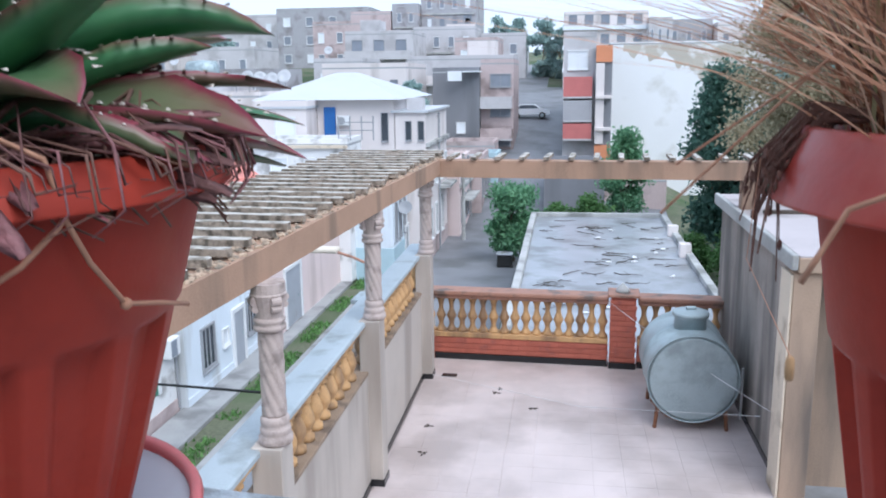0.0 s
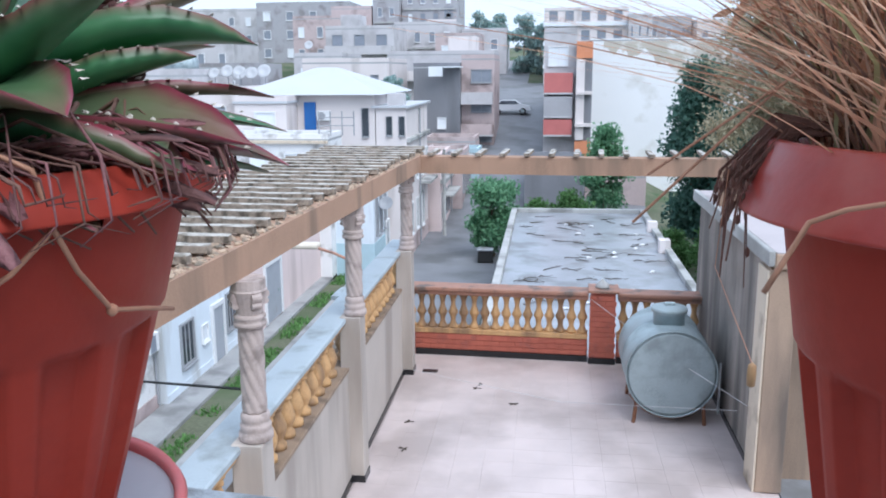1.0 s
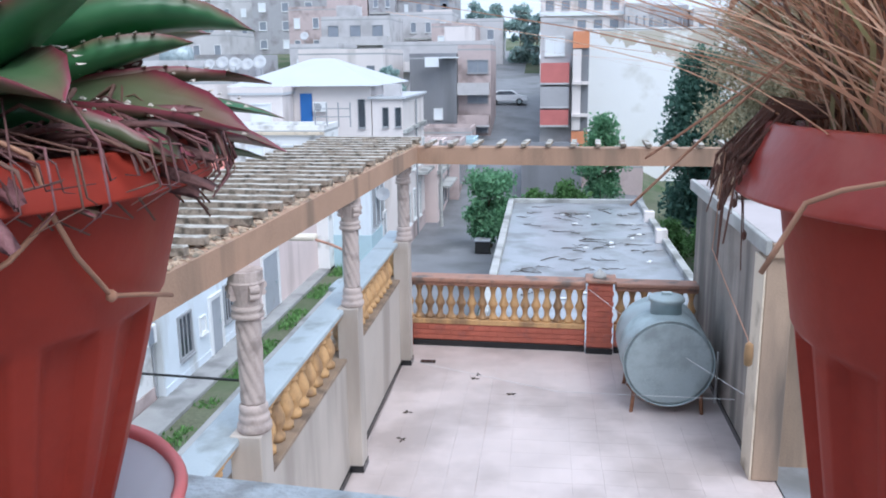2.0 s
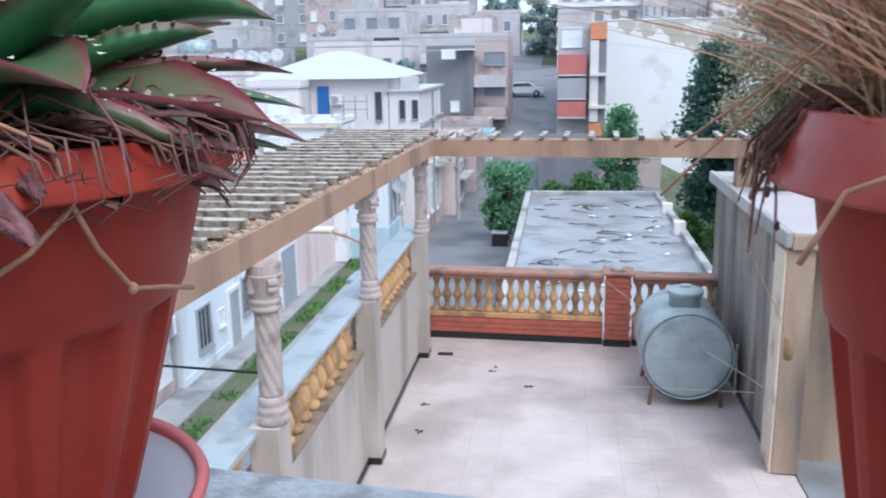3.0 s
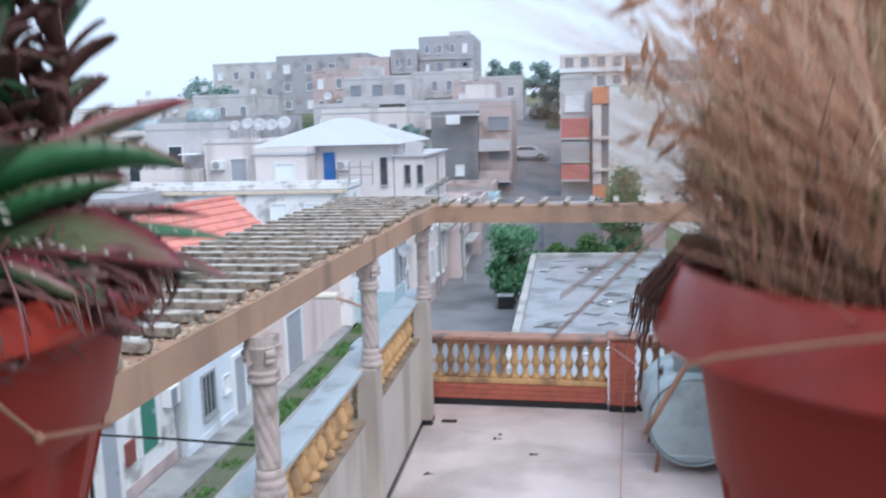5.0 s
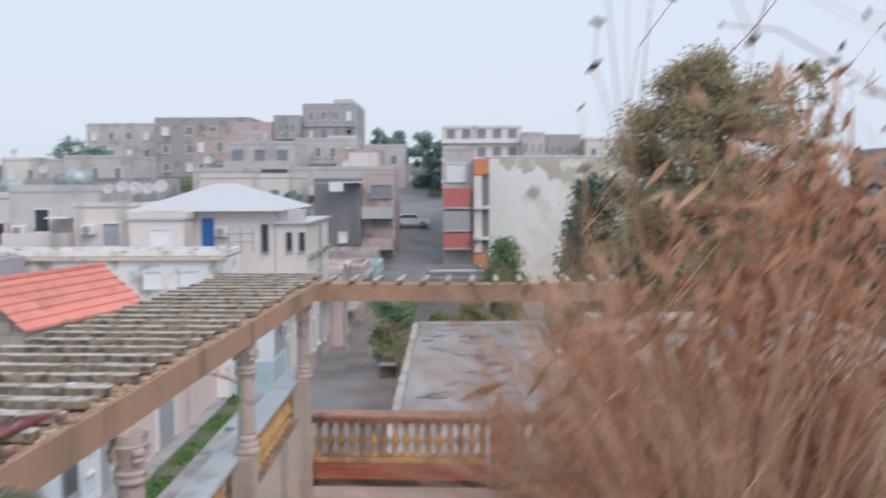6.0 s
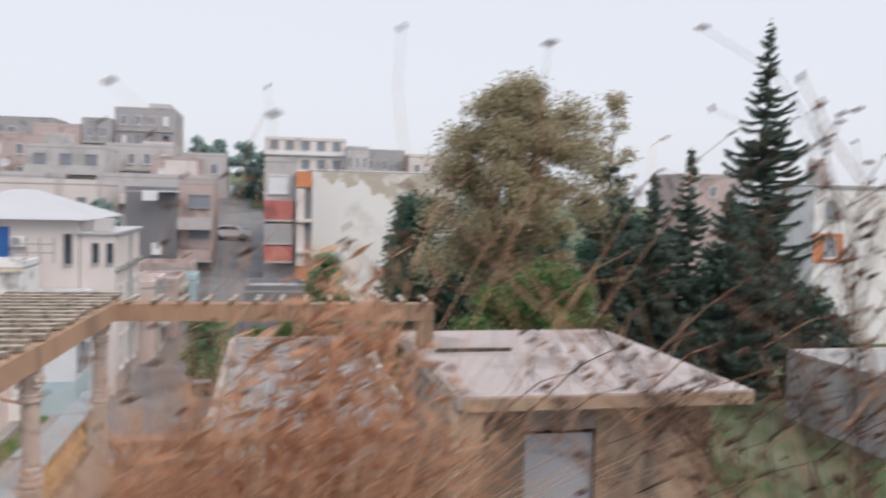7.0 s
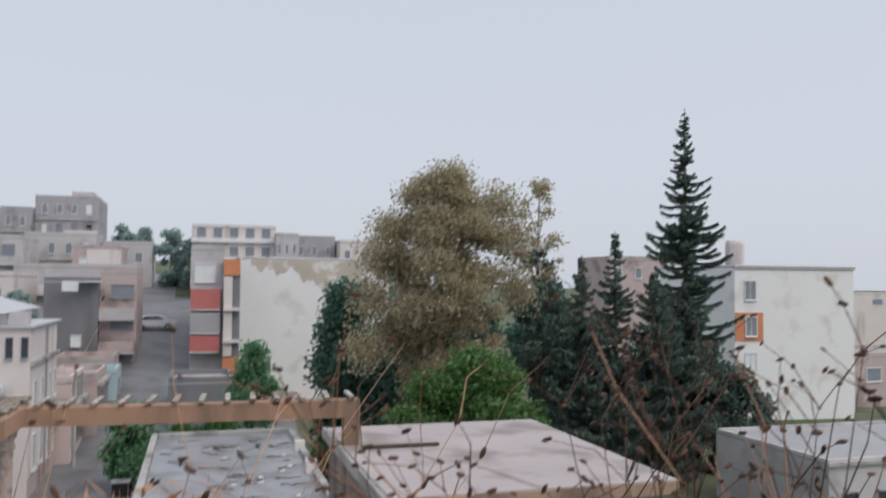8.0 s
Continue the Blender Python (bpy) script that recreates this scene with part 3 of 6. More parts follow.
# thin pipe up the wall beside the tank
pipe = tagged(part("pipe", tube([(3.80, 9.9, 0.0), (3.80, 9.9, 0.62)], 0.014, 6), M["litter"]), "thin white plastic pipe by the wall", "pipe")

# washing wires across the terrace
for p in (((2.35, 11.6, 0.92), (3.0, 10.2, 0.75), (3.82, 8.7, 0.60)), ((0.1, 10.8, 0.06), (2.0, 10.0, 0.03), (3.80, 9.0, 0.42))):
    tagged(part("wire", tube(p, 0.003, 4), M["litter"]), "thin slack wire over the terrace", "wire")

# drain and dark leaf bits
tagged(part("drain", box(0.20, 0.40, 10.90, 11.0, 0.001, 0.012, 0.003), M["skirt"]), "small black drain grate in the floor", "drain")
rng = random.Random(3)
for x, y in ((0.96, 10.38), (1.45, 9.95), (1.0, 10.55), (0.35, 8.6), (0.3, 9.3)):
    bm = bmesh.new()
    for i in range(5):
        a, d = rng.uniform(0, 6.28), rng.uniform(0.01, 0.05)
        bmesh.ops.create_icosphere(bm, subdivisions=1, radius=0.014, matrix=pose(x + d * math.cos(a), y + d * math.sin(a), 0.006, 0, 0, math.degrees(a)) @ Matrix.Diagonal((2.2, 0.8, 0.4, 1)))
    tagged(part("dead_leaves", bm, M["twig"]), "few dark dead leaves on the floor", "leaves")

# ---- annex on the right ----
annex = empty("annex", "low tan plastered roof hut with an overhanging pale slab roof", "hut")
part("side_wall", box(3.84, 4.02, 8.35, 11.9, -0.2, 2.16), M["annex_side"], annex, "blackened grey plaster side wall")
part("front_wall", box(4.022, 4.55, 8.40, 8.58, -0.2, 2.16), M["annex"], annex)
part("front_wall", box(5.32, 6.6, 8.40, 8.58, -0.2, 2.16), M["annex"], annex)
part("lintel", box(4.552, 5.318, 8.41, 8.57, 1.86, 2.16), M["annex_side"], annex, "lintel darker than the front wall beside it")
part("end_wall", box(6.42, 6.6, 8.582, 11.6, -0.2, 2.16), M["annex"], annex)
part("back_wall", box(4.022, 6.418, 11.5, 11.7, -0.2, 2.16), M["annex"], annex)
door = part("door", box(4.556, 5.314, 8.47, 8.51, 0.0, 1.80, 0.004), M["greydoor"], annex, "pale grey metal door")
part("handle", box(5.2, 5.24, 8.44, 8.47, 0.95, 1.07, 0.004), M["galva"], door)
part("pilaster", box(3.775, 4.02, 8.05, 8.348, 0.0, 2.16, 0.01), M["annex"], annex, "tan plastered corner post, blackened at its foot")
part("corner_strip", box(3.755, 3.774, 8.052, 8.40, 0.0, 2.14, 0.004), M["cream"], annex, "cream strip up the corner")
part("roof_slab", box(3.80, 6.85, 8.0, 11.95, 2.165, 2.305, 0.01), M["annex"], annex, "tan slab edge")
part("roof_screed", box(3.81, 6.84, 8.01, 11.94, 2.306, 2.318), M["slabtop"], annex, "pale lilac screed on the roof")
part("kerb", box(3.74, 3.798, 8.0, 11.95, 2.19, 2.33, 0.008), M["roofedge"], annex, "dark weathered edge strip")
part("roof_bar", box(4.0, 4.95, 10.3, 10.36, 2.319, 2.36, 0.006), M["twig"], annex, "dark bar lying on the roof")
part("skirting", box(3.828, 3.839, 8.36, 11.6, 0.0, 0.07), M["skirt"], annex, "black skirting")
tagged(part("terrace_right", box(4.02, 7.2, 1.2, 8.4, -0.2, -0.02), M["roofwet"]), "grey screed yard floor before the hut", "floor", kind="structure")

# ---- neighbour's flat roof ----
nb = empty("flat_roof_house", "low house with a wet grey flat roof littered with twigs", "house")
RZ = -3.1
part("wall", box(0.2, 6.7, 14.2, 43.7, STREET - 0.3, RZ - 0.3), M["lightgrey"], nb)
part("roof", box(0.2, 6.7, 14.2, 43.7, RZ - 0.298, RZ - 0.2), M["roofwet"], nb, "wet grey roof screed")
for x0, x1, y0, y1 in ((0.0, 0.28, 14.0, 43.9), (6.55, 6.83, 14.0, 43.9), (0.282, 6.548, 43.62, 43.9), (0.282, 6.548, 14.0, 14.28)):
    part("roof_kerb", box(x0, x1, y0, y1, RZ - 0.35, RZ, 0.02), M["roofedge"], nb, "grey roof kerb")
part("vent_block", box(6.3, 6.75, 34.0, 34.5, RZ - 0.2, RZ + 0.35, 0.02), M["creamwall"], nb, "small plastered vent block")
part("vent_block", box(6.35, 6.8, 38.5, 38.9, RZ - 0.2, RZ + 0.3, 0.02), M["creamwall"], nb)
rng = random.Random(12)
for i in range(46):
    x, y = rng.uniform(0.6, 6.2), 24 + 19 * rng.random() ** 0.8
    bm = bmesh.new()
    a, L = rng.gauss(0, 0.5), rng.uniform(0.3, 1.1)
    pts = [(x + L * (k / 4 - 0.5) * math.cos(a), y + L * (k / 4 - 0.5) * math.sin(a) + rng.uniform(-.1, .1), RZ - 0.185 + rng.uniform(0, 0.03)) for k in range(5)]
    add_tube(bm, pts, [0.018, 0.018, 0.015, 0.012, 0.006], 5)
    for k in range(rng.randint(1, 4)):
        p = Vector(pts[rng.randint(0, 4)])
        q = p + Vector((rng.uniform(-.4, .4), rng.uniform(-.4, .4), 0.02))
        add_tube(bm, [p, q], [0.010, 0.005], 4)
    tagged(part("twig", bm, M["twig"]), "dead twig lying on the wet roof", "twig", "twigs on the roof")
for i in range(14):
    x, y = rng.uniform(0.6, 6.2), rng.uniform(24, 43)
    bm = bmesh.new()
    bmesh.ops.create_icosphere(bm, subdivisions=1, radius=0.12, matrix=pose(x, y, RZ - 0.17, 0, 0, 30 * i) @ Matrix.Diagonal((1.4, 0.8, 0.3, 1)))
    for v in bm.verts:
        v.co += noise.noise_vector(v.co * 9) * 0.04
    tagged(part("litter", bm, M["litter"]), "scrap of pale litter on the wet roof", "litter", "litter on the roof")

# ---- the house that the camera looks out from ----
tagged(part("wall_house", box(-1.0, 7.0, -1.6, -1.3, STREET - 0.3, 6.0), M["creamwall"]), "plain plastered house wall behind the balcony", "wall", kind="structure")
tagged(part("floor_balcony", box(-1.0, 7.0, -1.3, 1.198, 2.35, 2.55), M["pave"]), "plain concrete balcony floor", "floor", kind="structure")
tagged(part("wall_balcony", moved(box(-2.6, 5.4, -0.27, -0.03, 2.552, 3.555), pose(1.6, 1.087, 0, 0, 0, -6)), M["render"]), "plastered balcony parapet", "wall", kind="structure")
ledge = tagged(part("ledge", box(-2.6, 5.4, -0.30, 0.0, 3.556 - 3.596, 0.0, 0.006), M["ledge"]), "rough grey-blue balcony ledge with pots on it", "ledge", kind="structure")
ledge.matrix_world = pose(1.6, 1.087, 3.596, 0, 0, -6)
tagged(part("wall_below", box(-0.36, 7.0, 0.9, 1.198, STREET, 2.349), M["render"]), "plastered house wall under the balcony", "wall", kind="structure")

# ---- houses ----


def window(parent, face, u, v, w, h, plane, pane="glass", frame="frame_w", bars=1):
    """A framed window on a wall. face: '-y' (u is x) or '+x' (u is y); plane: where the wall's face lies."""
    t, d = min(0.09, w * 0.09), 0.07

    def bx(u0, u1, v0, v1, o0, o1):
        if face == "-y":
            return box(u0, u1, plane - o1, plane - o0, v0, v1)
        return box(plane + o0, plane + o1, u0, u1, v0, v1)
    win = part("window", bx(u, u + w, v, v + h, 0.0, 0.012), M[pane], parent, "window pane")
    fr = bx(u - t, u, v - t, v + h + t, 0.001, d)
    for q in ((u + w, u + w + t, v - t, v + h + t), (u, u + w, v - t, v), (u, u + w, v + h, v + h + t)):
        o = bx(*q, 0.001, d)
        me = bpy.data.meshes.new("tmp")
        o.to_mesh(me)
        fr.from_mesh(me)
        o.free()
        bpy.data.meshes.remove(me)
    for k in range(bars):
        c = u + w * (k + 1) / (bars + 1)
        o = bx(c - 0.025, c + 0.025, v, v + h, 0.013, 0.04)
        me = bpy.data.meshes.new("tmp")
        o.to_mesh(me)
        fr.from_mesh(me)
        o.free()
        bpy.data.meshes.remove(me)
    part("frame", fr, M[frame], win)
    part("sill", bx(u - t, u + w + t, v - t - 0.06, v - t - 0.001, 0.001, d + 0.06), M[frame], win)
    return win


def house(label, x0, x1, y0, y1, z0, z1, wall="creamwall", roof="greyroof", name="house", parapet=0.35, eave=0.0, cat="house"):
    h = empty(name, label, cat)
    part("wall", box(x0, x1, y0, y1, z0, z1), M[wall], h)
    part("roof", box(x0 - eave, x1 + eave, y0 - eave, y1 + eave, z1 + 0.001, z1 + 0.12), M[roof], h, "flat roof")
    if parapet:
        bm = bmesh.new()
        t = 0.2
        for q in ((x0 - eave, x1 + eave, y0 - eave, y0 - eave + t), (x0 - eave, x1 + eave, y1 + eave - t, y1 + eave), (x0 - eave, x0 - eave + t, y0 - eave + t, y1 + eave - t), (x1 + eave - t, x1 + eave, y0 - eave + t, y1 + eave - t)):
            add_box(bm, *q, z1 + 0.121, z1 + 0.121 + parapet)
        part("parapet", bm, M[wall], h)
    return h


def balcony(parent, x0, x1, y, z, depth=1.0, height=1.0, front="lightgrey", slab="lightgrey"):
    """A balcony that juts out towards -y from the wall at y."""
    b = part("balcony", box(x0, x1, y - depth, y - 0.001, z - 0.15, z), M[slab], parent, "concrete balcony slab")
    part("front", box(x0, x1, y - depth, y - depth + 0.1, z + 0.001, z + height), M[front], b)
    part("side", box(x0, x0 + 0.1, y - depth + 0.101, y - 0.002, z + 0.001, z + height), M[front], b)
    part("side", box(x1 - 0.1, x1, y - depth + 0.101, y - 0.002, z + 0.001, z + height), M[front], b)
    return b


def air_conditioner(parent, x, y, z, w=0.8):
    a = part("air_conditioner", box(x, x + w, y - 0.32, y - 0.002, z, z + w * 0.72, 0.02), M["frame_w"], parent, "white outdoor air conditioner unit")
    part("fan_grille", moved(lathe([(w * 0.28, 0), (w * 0.28, 0.02), (w * 0.1, 0.03)], 16), Matrix.Translation((x + w * 0.4, y - 0.322, z + w * 0.36)) @ Matrix.Rotation(math.pi / 2, 4, "X")), M["frame_g"], a)
    return a


def dish(parent, x, y, z, r=0.45):
    d = part("satellite_dish", moved(lathe([(0.02, 0), (r * 0.5, 0.04), (r, 0.14), (r * 0.98, 0.15), (r * 0.5, 0.06), (0.02, 0.02)], 18), Matrix.Translation((x, y, z)) @ Matrix.Rotation(radians(65), 4, "X")), M["dish"], parent, "grey satellite dish", smooth=True)
    part("mast", tube([(x, y + 0.1, z - 0.9), (x, y + 0.1, z)], 0.03, 5), M["frame_g"], d)
    return d


def row_house(label, y0, y1, x1, top, wall, openings, depth=7.5, dado=None, z0=None, **kw):
    """A house along the street whose front faces +x."""
    h = house(label, x1 - depth, x1, y0, y1, STREET - 0.3 if z0 is None else z0, top, wall, "greyroof", **kw)
    for kind, u, v, w, hh in openings:
        if kind == "window":
            window(h, "+x", u, v, w, hh, x1, "glass", "frame_g", 2)
        elif kind == "pale":
            window(h, "+x", u, v, w, hh, x1, "lightpane", "frame_w", 0)
        else:
            m = {"door": "greydoor", "green": "greendoor", "dark": "glass"}[kind]
            d = part("door", box(x1 + 0.001, x1 + 0.05, u, u + w, v, v + hh, 0.005), M[m], h, "weathered house door")
            fr = bmesh.new()
            add_box(fr, x1 + 0.001, x1 + 0.10, u - 0.14, u - 0.002, v, v + hh + 0.16)
            add_box(fr, x1 + 0.001, x1 + 0.10, u + w + 0.002, u + w + 0.14, v, v + hh + 0.16)
            add_box(fr, x1 + 0.001, x1 + 0.10, u - 0.002, u + w + 0.002, v + hh + 0.002, v + hh + 0.16)
            part("frame", fr, M["frame_w"], d)
            part("handle", box(x1 + 0.05, x1 + 0.09, u + w * 0.8, u + w * 0.8 + 0.05, v + 1.0, v + 1.15), M["galva"], d)
    if dado:
        part("dado", box(x1 + 0.001, x1 + 0.03, y0, y1, STREET, STREET + dado[1]), M[dado[0]], h, "painted dado")
    return h


S = STREET
house_a = row_house("old white street house with peeling plaster and green shutter", 13.0, 24.05, -10.3, S + 3.7, "white_wall",
                    [("dark", 16.9, S + 0.15, 1.4, 2.4), ("door", 19.75, S + 0.15, 0.8, 2.5), ("green", 21.8, S + 1.1, 0.95, 1.6)], dado=("mauve", 0.5))
part("meter_box", box(-10.299, -10.2, 20.95, 21.4, S + 1.15, S + 1.8, 0.01), M["brownred"], house_a, "red-brown meter box")
part("downpipe", tube([(-10.25, 24.0, S + 0.2), (-10.25, 24.0, S + 3.6)], 0.05, 6), M["frame_g"], house_a)
part("downpipe", tube([(-10.25, 19.2, S + 0.2), (-10.25, 19.2, S + 3.6)], 0.06, 6), M["tyre"], house_a, "dark downpipe")
unit = part("air_conditioner", box(-10.298, -9.98, 23.2, 23.85, S + 2.05, S + 2.65, 0.02), M["frame_w"], house_a, "white outdoor air conditioner unit")
part("grille", box(-9.979, -9.96, 23.25, 23.6, S + 2.1, S + 2.6), M["pane_grille"], unit)
row_house("bluish white street house with barred windows", 24.1, 30.4, -10.0, S + 3.9, "blue_white",
          [("window", 25.35, S + 0.95, 0.9, 1.35), ("pale", 27.0, S + 1.25, 0.45, 0.55), ("door", 27.95, S + 0.15, 0.9, 2.0), ("window", 29.3, S + 1.0, 0.8, 1.3)], dado=("blue_white", 0.4))
row_house("pale pink street house with a grey door", 30.5, 41.8, -9.6, S + 4.7, "pink", [("door", 32.5, S + 0.2, 1.9, 2.4)])
row_b = row_house("white house with pale blue dado and narrow windows", 42.0, 45.9, -7.0, S + 5.2, "blue_white",
                  [("window", 42.5 + 1.1 * i, S + 2.1, 0.42, 1.9) for i in range(3)] + [("door", 45.0, S + 0.15, 0.75, 2.1)], depth=2.5, dado=("aqua", 1.7))
part("dado", box(-9.5, -6.98, 41.96, 41.998, S, S + 1.7), M["aqua"], row_b, "pale blue painted dado")
part("satellite_dish", moved(lathe([(0.02, 0), (0.2, 0.03), (0.38, 0.12), (0.37, 0.13), (0.02, 0.02)], 16), Matrix.Translation((-6.6, 43.4, S + 3.6)) @ Matrix.Rotation(radians(60), 4, "X")), M["frame_g"], row_b, "dark satellite dish")
row_c = row_house("narrow grey-pink house with balconies on the street", 54.2, 60.0, -5.1, S + 4.7, "pink",
                  [("window", 54.9 + 1.7 * i, S + 1.0 + 2.4 * k, 0.8, 1.5) for i in range(3) for k in range(2)], depth=3.0)
row_d = row_house("old rose and grey house on the climbing street", 60.2, 66.0, -4.3, S + 4.3, "mauve",
                  [("window", 60.8 + 1.8 * i, S + 1.8, 0.8, 1.5) for i in range(3)], depth=3.0)
row_e = row_house("grey house on the climbing street", 66.2, 69.6, -3.6, S + 4.0, "aqua",
                  [("window", 67.0, S + 2.6, 0.9, 1.0)], depth=3.0)

# house with the red tile roof and block gable
rh = empty("tiled_roof_house", "house with a bright red tile roof and bare block gable", "house")
RX, RY0, RY1, RR, RE = -13.35, 27.0, 33.2, 0.98, -0.42
rh.matrix_world = Matrix.Translation((RX, RY0, 0)) @ Matrix.Rotation(radians(-15), 4, "Z") @ Matrix.Translation((-RX, -RY0, 0))
part("wall", box(RX - 2.6, RX + 1.75, RY0 + 0.15, RY1 - 0.2, STREET - 0.2, RE - 0.12), M["block"], rh)
bm = bmesh.new()
tri = [(RX - 2.6, RE - 0.119), (RX + 1.75, RE - 0.119), (RX, RR - 0.12)]
lo = [bm.verts.new((x, RY0 + 0.15, z)) for x, z in tri]
hi = [bm.verts.new((x, RY1 - 0.2, z)) for x, z in tri]
bm.faces.new(lo)
bm.faces.new(list(reversed(hi)))
for i in range(3):
    j = (i + 1) % 3
    bm.faces.new((lo[i], hi[i], hi[j], lo[j]))
part("gable", bm, M["blockjoint"], rh, "block gable")
# courses of blocks
blk = None
for row in range(9):
    z = RE - 2.2 + row * 0.40
    half_l = 2.55 if z + 0.4 < RE else max(0, 2.55 * (RR - 0.2 - (z + 0.36)) / (RR - RE))
    half_r = 1.70 if z + 0.4 < RE else max(0, 1.70 * (RR - 0.2 - (z + 0.36)) / (RR - RE))
    x = RX - half_l
    if half_l + half_r < 0.5:
        continue
    n = max(1, round((half_l + half_r) / 0.5))
    wdt = (half_l + half_r) / n
    for i in range(n):
        if blk is None:
            blk = part("block", box(0, 1, 0, 0.1, 0, 1), M["block"], rh)
            o = blk
        else:
            o = new("block", blk.data)
            o.parent = rh
        off = 0.25 * wdt if row % 2 else 0
        o.matrix_local = Matrix.Translation((x + i * wdt + 0.012, RY0 + 0.10, z)) @ Matrix.Diagonal((wdt - 0.025, 1, 0.375, 1))
for side, ex in ((1, 1.95), (-1, -2.85)):
    n_courses = 6
    for c in range(n_courses):
        f0, f1 = c / n_courses, (c + 1.08) / n_courses
        bm = bmesh.new()
        seg = 34
        vs = []
        for k in range(seg * 2 + 1):
            yy = RY0 - 0.1 + (RY1 - RY0 + 0.2) * k / (seg * 2)
            wv = 0.05 * (k % 2)
            vs.append((bm.verts.new((RX + ex * f0, yy, RR + (RE - RR) * f0 * 1.05 + wv)), bm.verts.new((RX + ex * f1, yy, RR + (RE - RR) * f1 * 1.05 + wv + 0.075)),
                       bm.verts.new((RX + ex * f1, yy, RR + (RE - RR) * f1 * 1.05 + wv - 0.02))))
        for p, q in zip(vs, vs[1:]):
            bm.faces.new((p[0], p[1], q[1], q[0]))
            bm.faces.new((p[1], p[2], q[2], q[1]))
        part("tile_course", bm, M["rooftile"], rh, "course of red roof tiles")
for k in range(26):
    yy = RY0 - 0.05 + (RY1 - RY0) * k / 26
    part("ridge_tile", moved(lathe([(0.13, 0), (0.10, 0.46)], 8), Matrix.Translation((RX, yy, RR + 0.02)) @ Matrix.Rotation(-math.pi / 2 - 0.06, 4, "X")), M["rooftile"], rh)

# white house with a hipped roof, wings and a blue shutter
wh = house("white two-storey house with a pale hipped sheet roof and blue shutter", -12.0, -7.65, 46.0, 56.0, STREET, 2.68, "creamwall", "whiteroof", parapet=0)
bm = bmesh.new()
rb = [bm.verts.new(p) for p in ((-15.6, 45.4, 2.70), (-7.2, 45.4, 2.70), (-7.2, 56.6, 2.70), (-15.6, 56.6, 2.70))]
rt = [bm.verts.new(p) for p in ((-12.2, 51.0, 4.2), (-10.9, 51.0, 4.2))]
for f in ((rb[0], rb[1], rt[1], rt[0]), (rb[1], rb[2], rt[1]), (rb[2], rb[3], rt[0], rt[1]), (rb[3], rb[0], rt[0]), tuple(reversed(rb))):
    bm.faces.new(f)
part("hip_roof", bm, M["whiteroof"], wh, "white hipped sheet roof")
part("shutter", box(-11.6, -10.95, 45.9, 45.998, 0.68, 2.30), M["blueshut"], wh, "bright blue closed shutter")
air_conditioner(wh, -10.85, 46.0, 1.3, 0.75)
window(wh, "-y", -8.35, 0.45, 0.35, 1.5, 46.0, "glass", "frame_g", 0)
w2 = house("cream wing with a pale flat roof and white shutter", -14.85, -12.02, 44.0, 52.0, STREET, 2.30, "creamwall", "whiteroof", parapet=0.3, eave=0.1)
window(w2, "-y", -13.7, 0.85, 1.0, 0.95, 44.0, "lightpane", "frame_w", 0)
w3 = house("cream wing with air conditioner and dark shuttered window", -18.65, -15.3, 46.0, 54.0, STREET, 2.85, "creamwall", "greyroof", parapet=0.2)
window(w3, "-y", -17.05, 0.82, 0.9, 1.2, 46.0, "greydoor", "frame_w", 0)
air_conditioner(w3, -18.15, 46.0, 1.45, 0.75)
w4 = house("low cream wing with narrow windows at the corner", -7.6, -5.9, 46.0, 54.0, STREET, 1.98, "creamwall", "whiteroof", parapet=0, eave=0.2)
window(w4, "-y", -7.0, 0.5, 0.3, 1.0, 46.0, "glass", "frame_g", 0)
window(w4, "-y", -6.3, 0.5, 0.3, 1.0, 46.0, "glass", "frame_g", 0)
lw = house("long low white terraced house with small windows", -27.0, -9.0, 41.0, 43.8, STREET, 0.55, "white_wall", "greyroof", parapet=0.25)
for x in (-21.5, -19.8, -17.6, -13.0, -11.2):
    window(lw, "-y", x, -0.85, 0.8, 0.75, 41.0, "glass" if x < -19 else "lightpane", "frame_w", 0)
# roof rail on the terrace before it
rail = empty("roof_rail", "thin grey rail on the flat roof", "rail")
for i in range(4):
    part("post", tube([(-9.6 + 0.6 * i, 41.6, 0.8), (-9.6 + 0.6 * i, 41.6, 2.0)], 0.035, 5), M["frame_g"], rail)
for z in (1.3, 1.7):
    part("bar", tube([(-9.6, 41.6, z), (-7.8, 41.6, z)], 0.025, 5), M["frame_g"], rail)

g5 = house("grey-green plastered house with a railed terrace", -22.4, -18.7, 46.5, 54, STREET, 3.7, "lightgrey", "greyroof")
window(g5, "-y", -21.0, 1.6, 0.8, 1.2, 46.5, "glass", "frame_w", 0)
air_conditioner(g5, -22.2, 46.5, 1.4, 0.75)
balcony(g5, -22.4, -18.8, 46.5, 0.85, 1.0, 0.7, "creamwall", "creamwall")
gw = house("dark blank cement wall house behind the tiled roof", -26.0, -18.6, 36.0, 40.5, STREET, 0.55, "greywall", "greyroof", parapet=0.1)
g6 = house("flat-roofed cream house with small windows", -32.0, -22.8, 50.0, 60, STREET, 3.3, "creamwall", "greyroof")
for x in (-30.5, -28, -25.5):
    window(g6, "-y", x, 0.6, 0.9, 1.3, 50.0, "glass", "frame_w", 0)

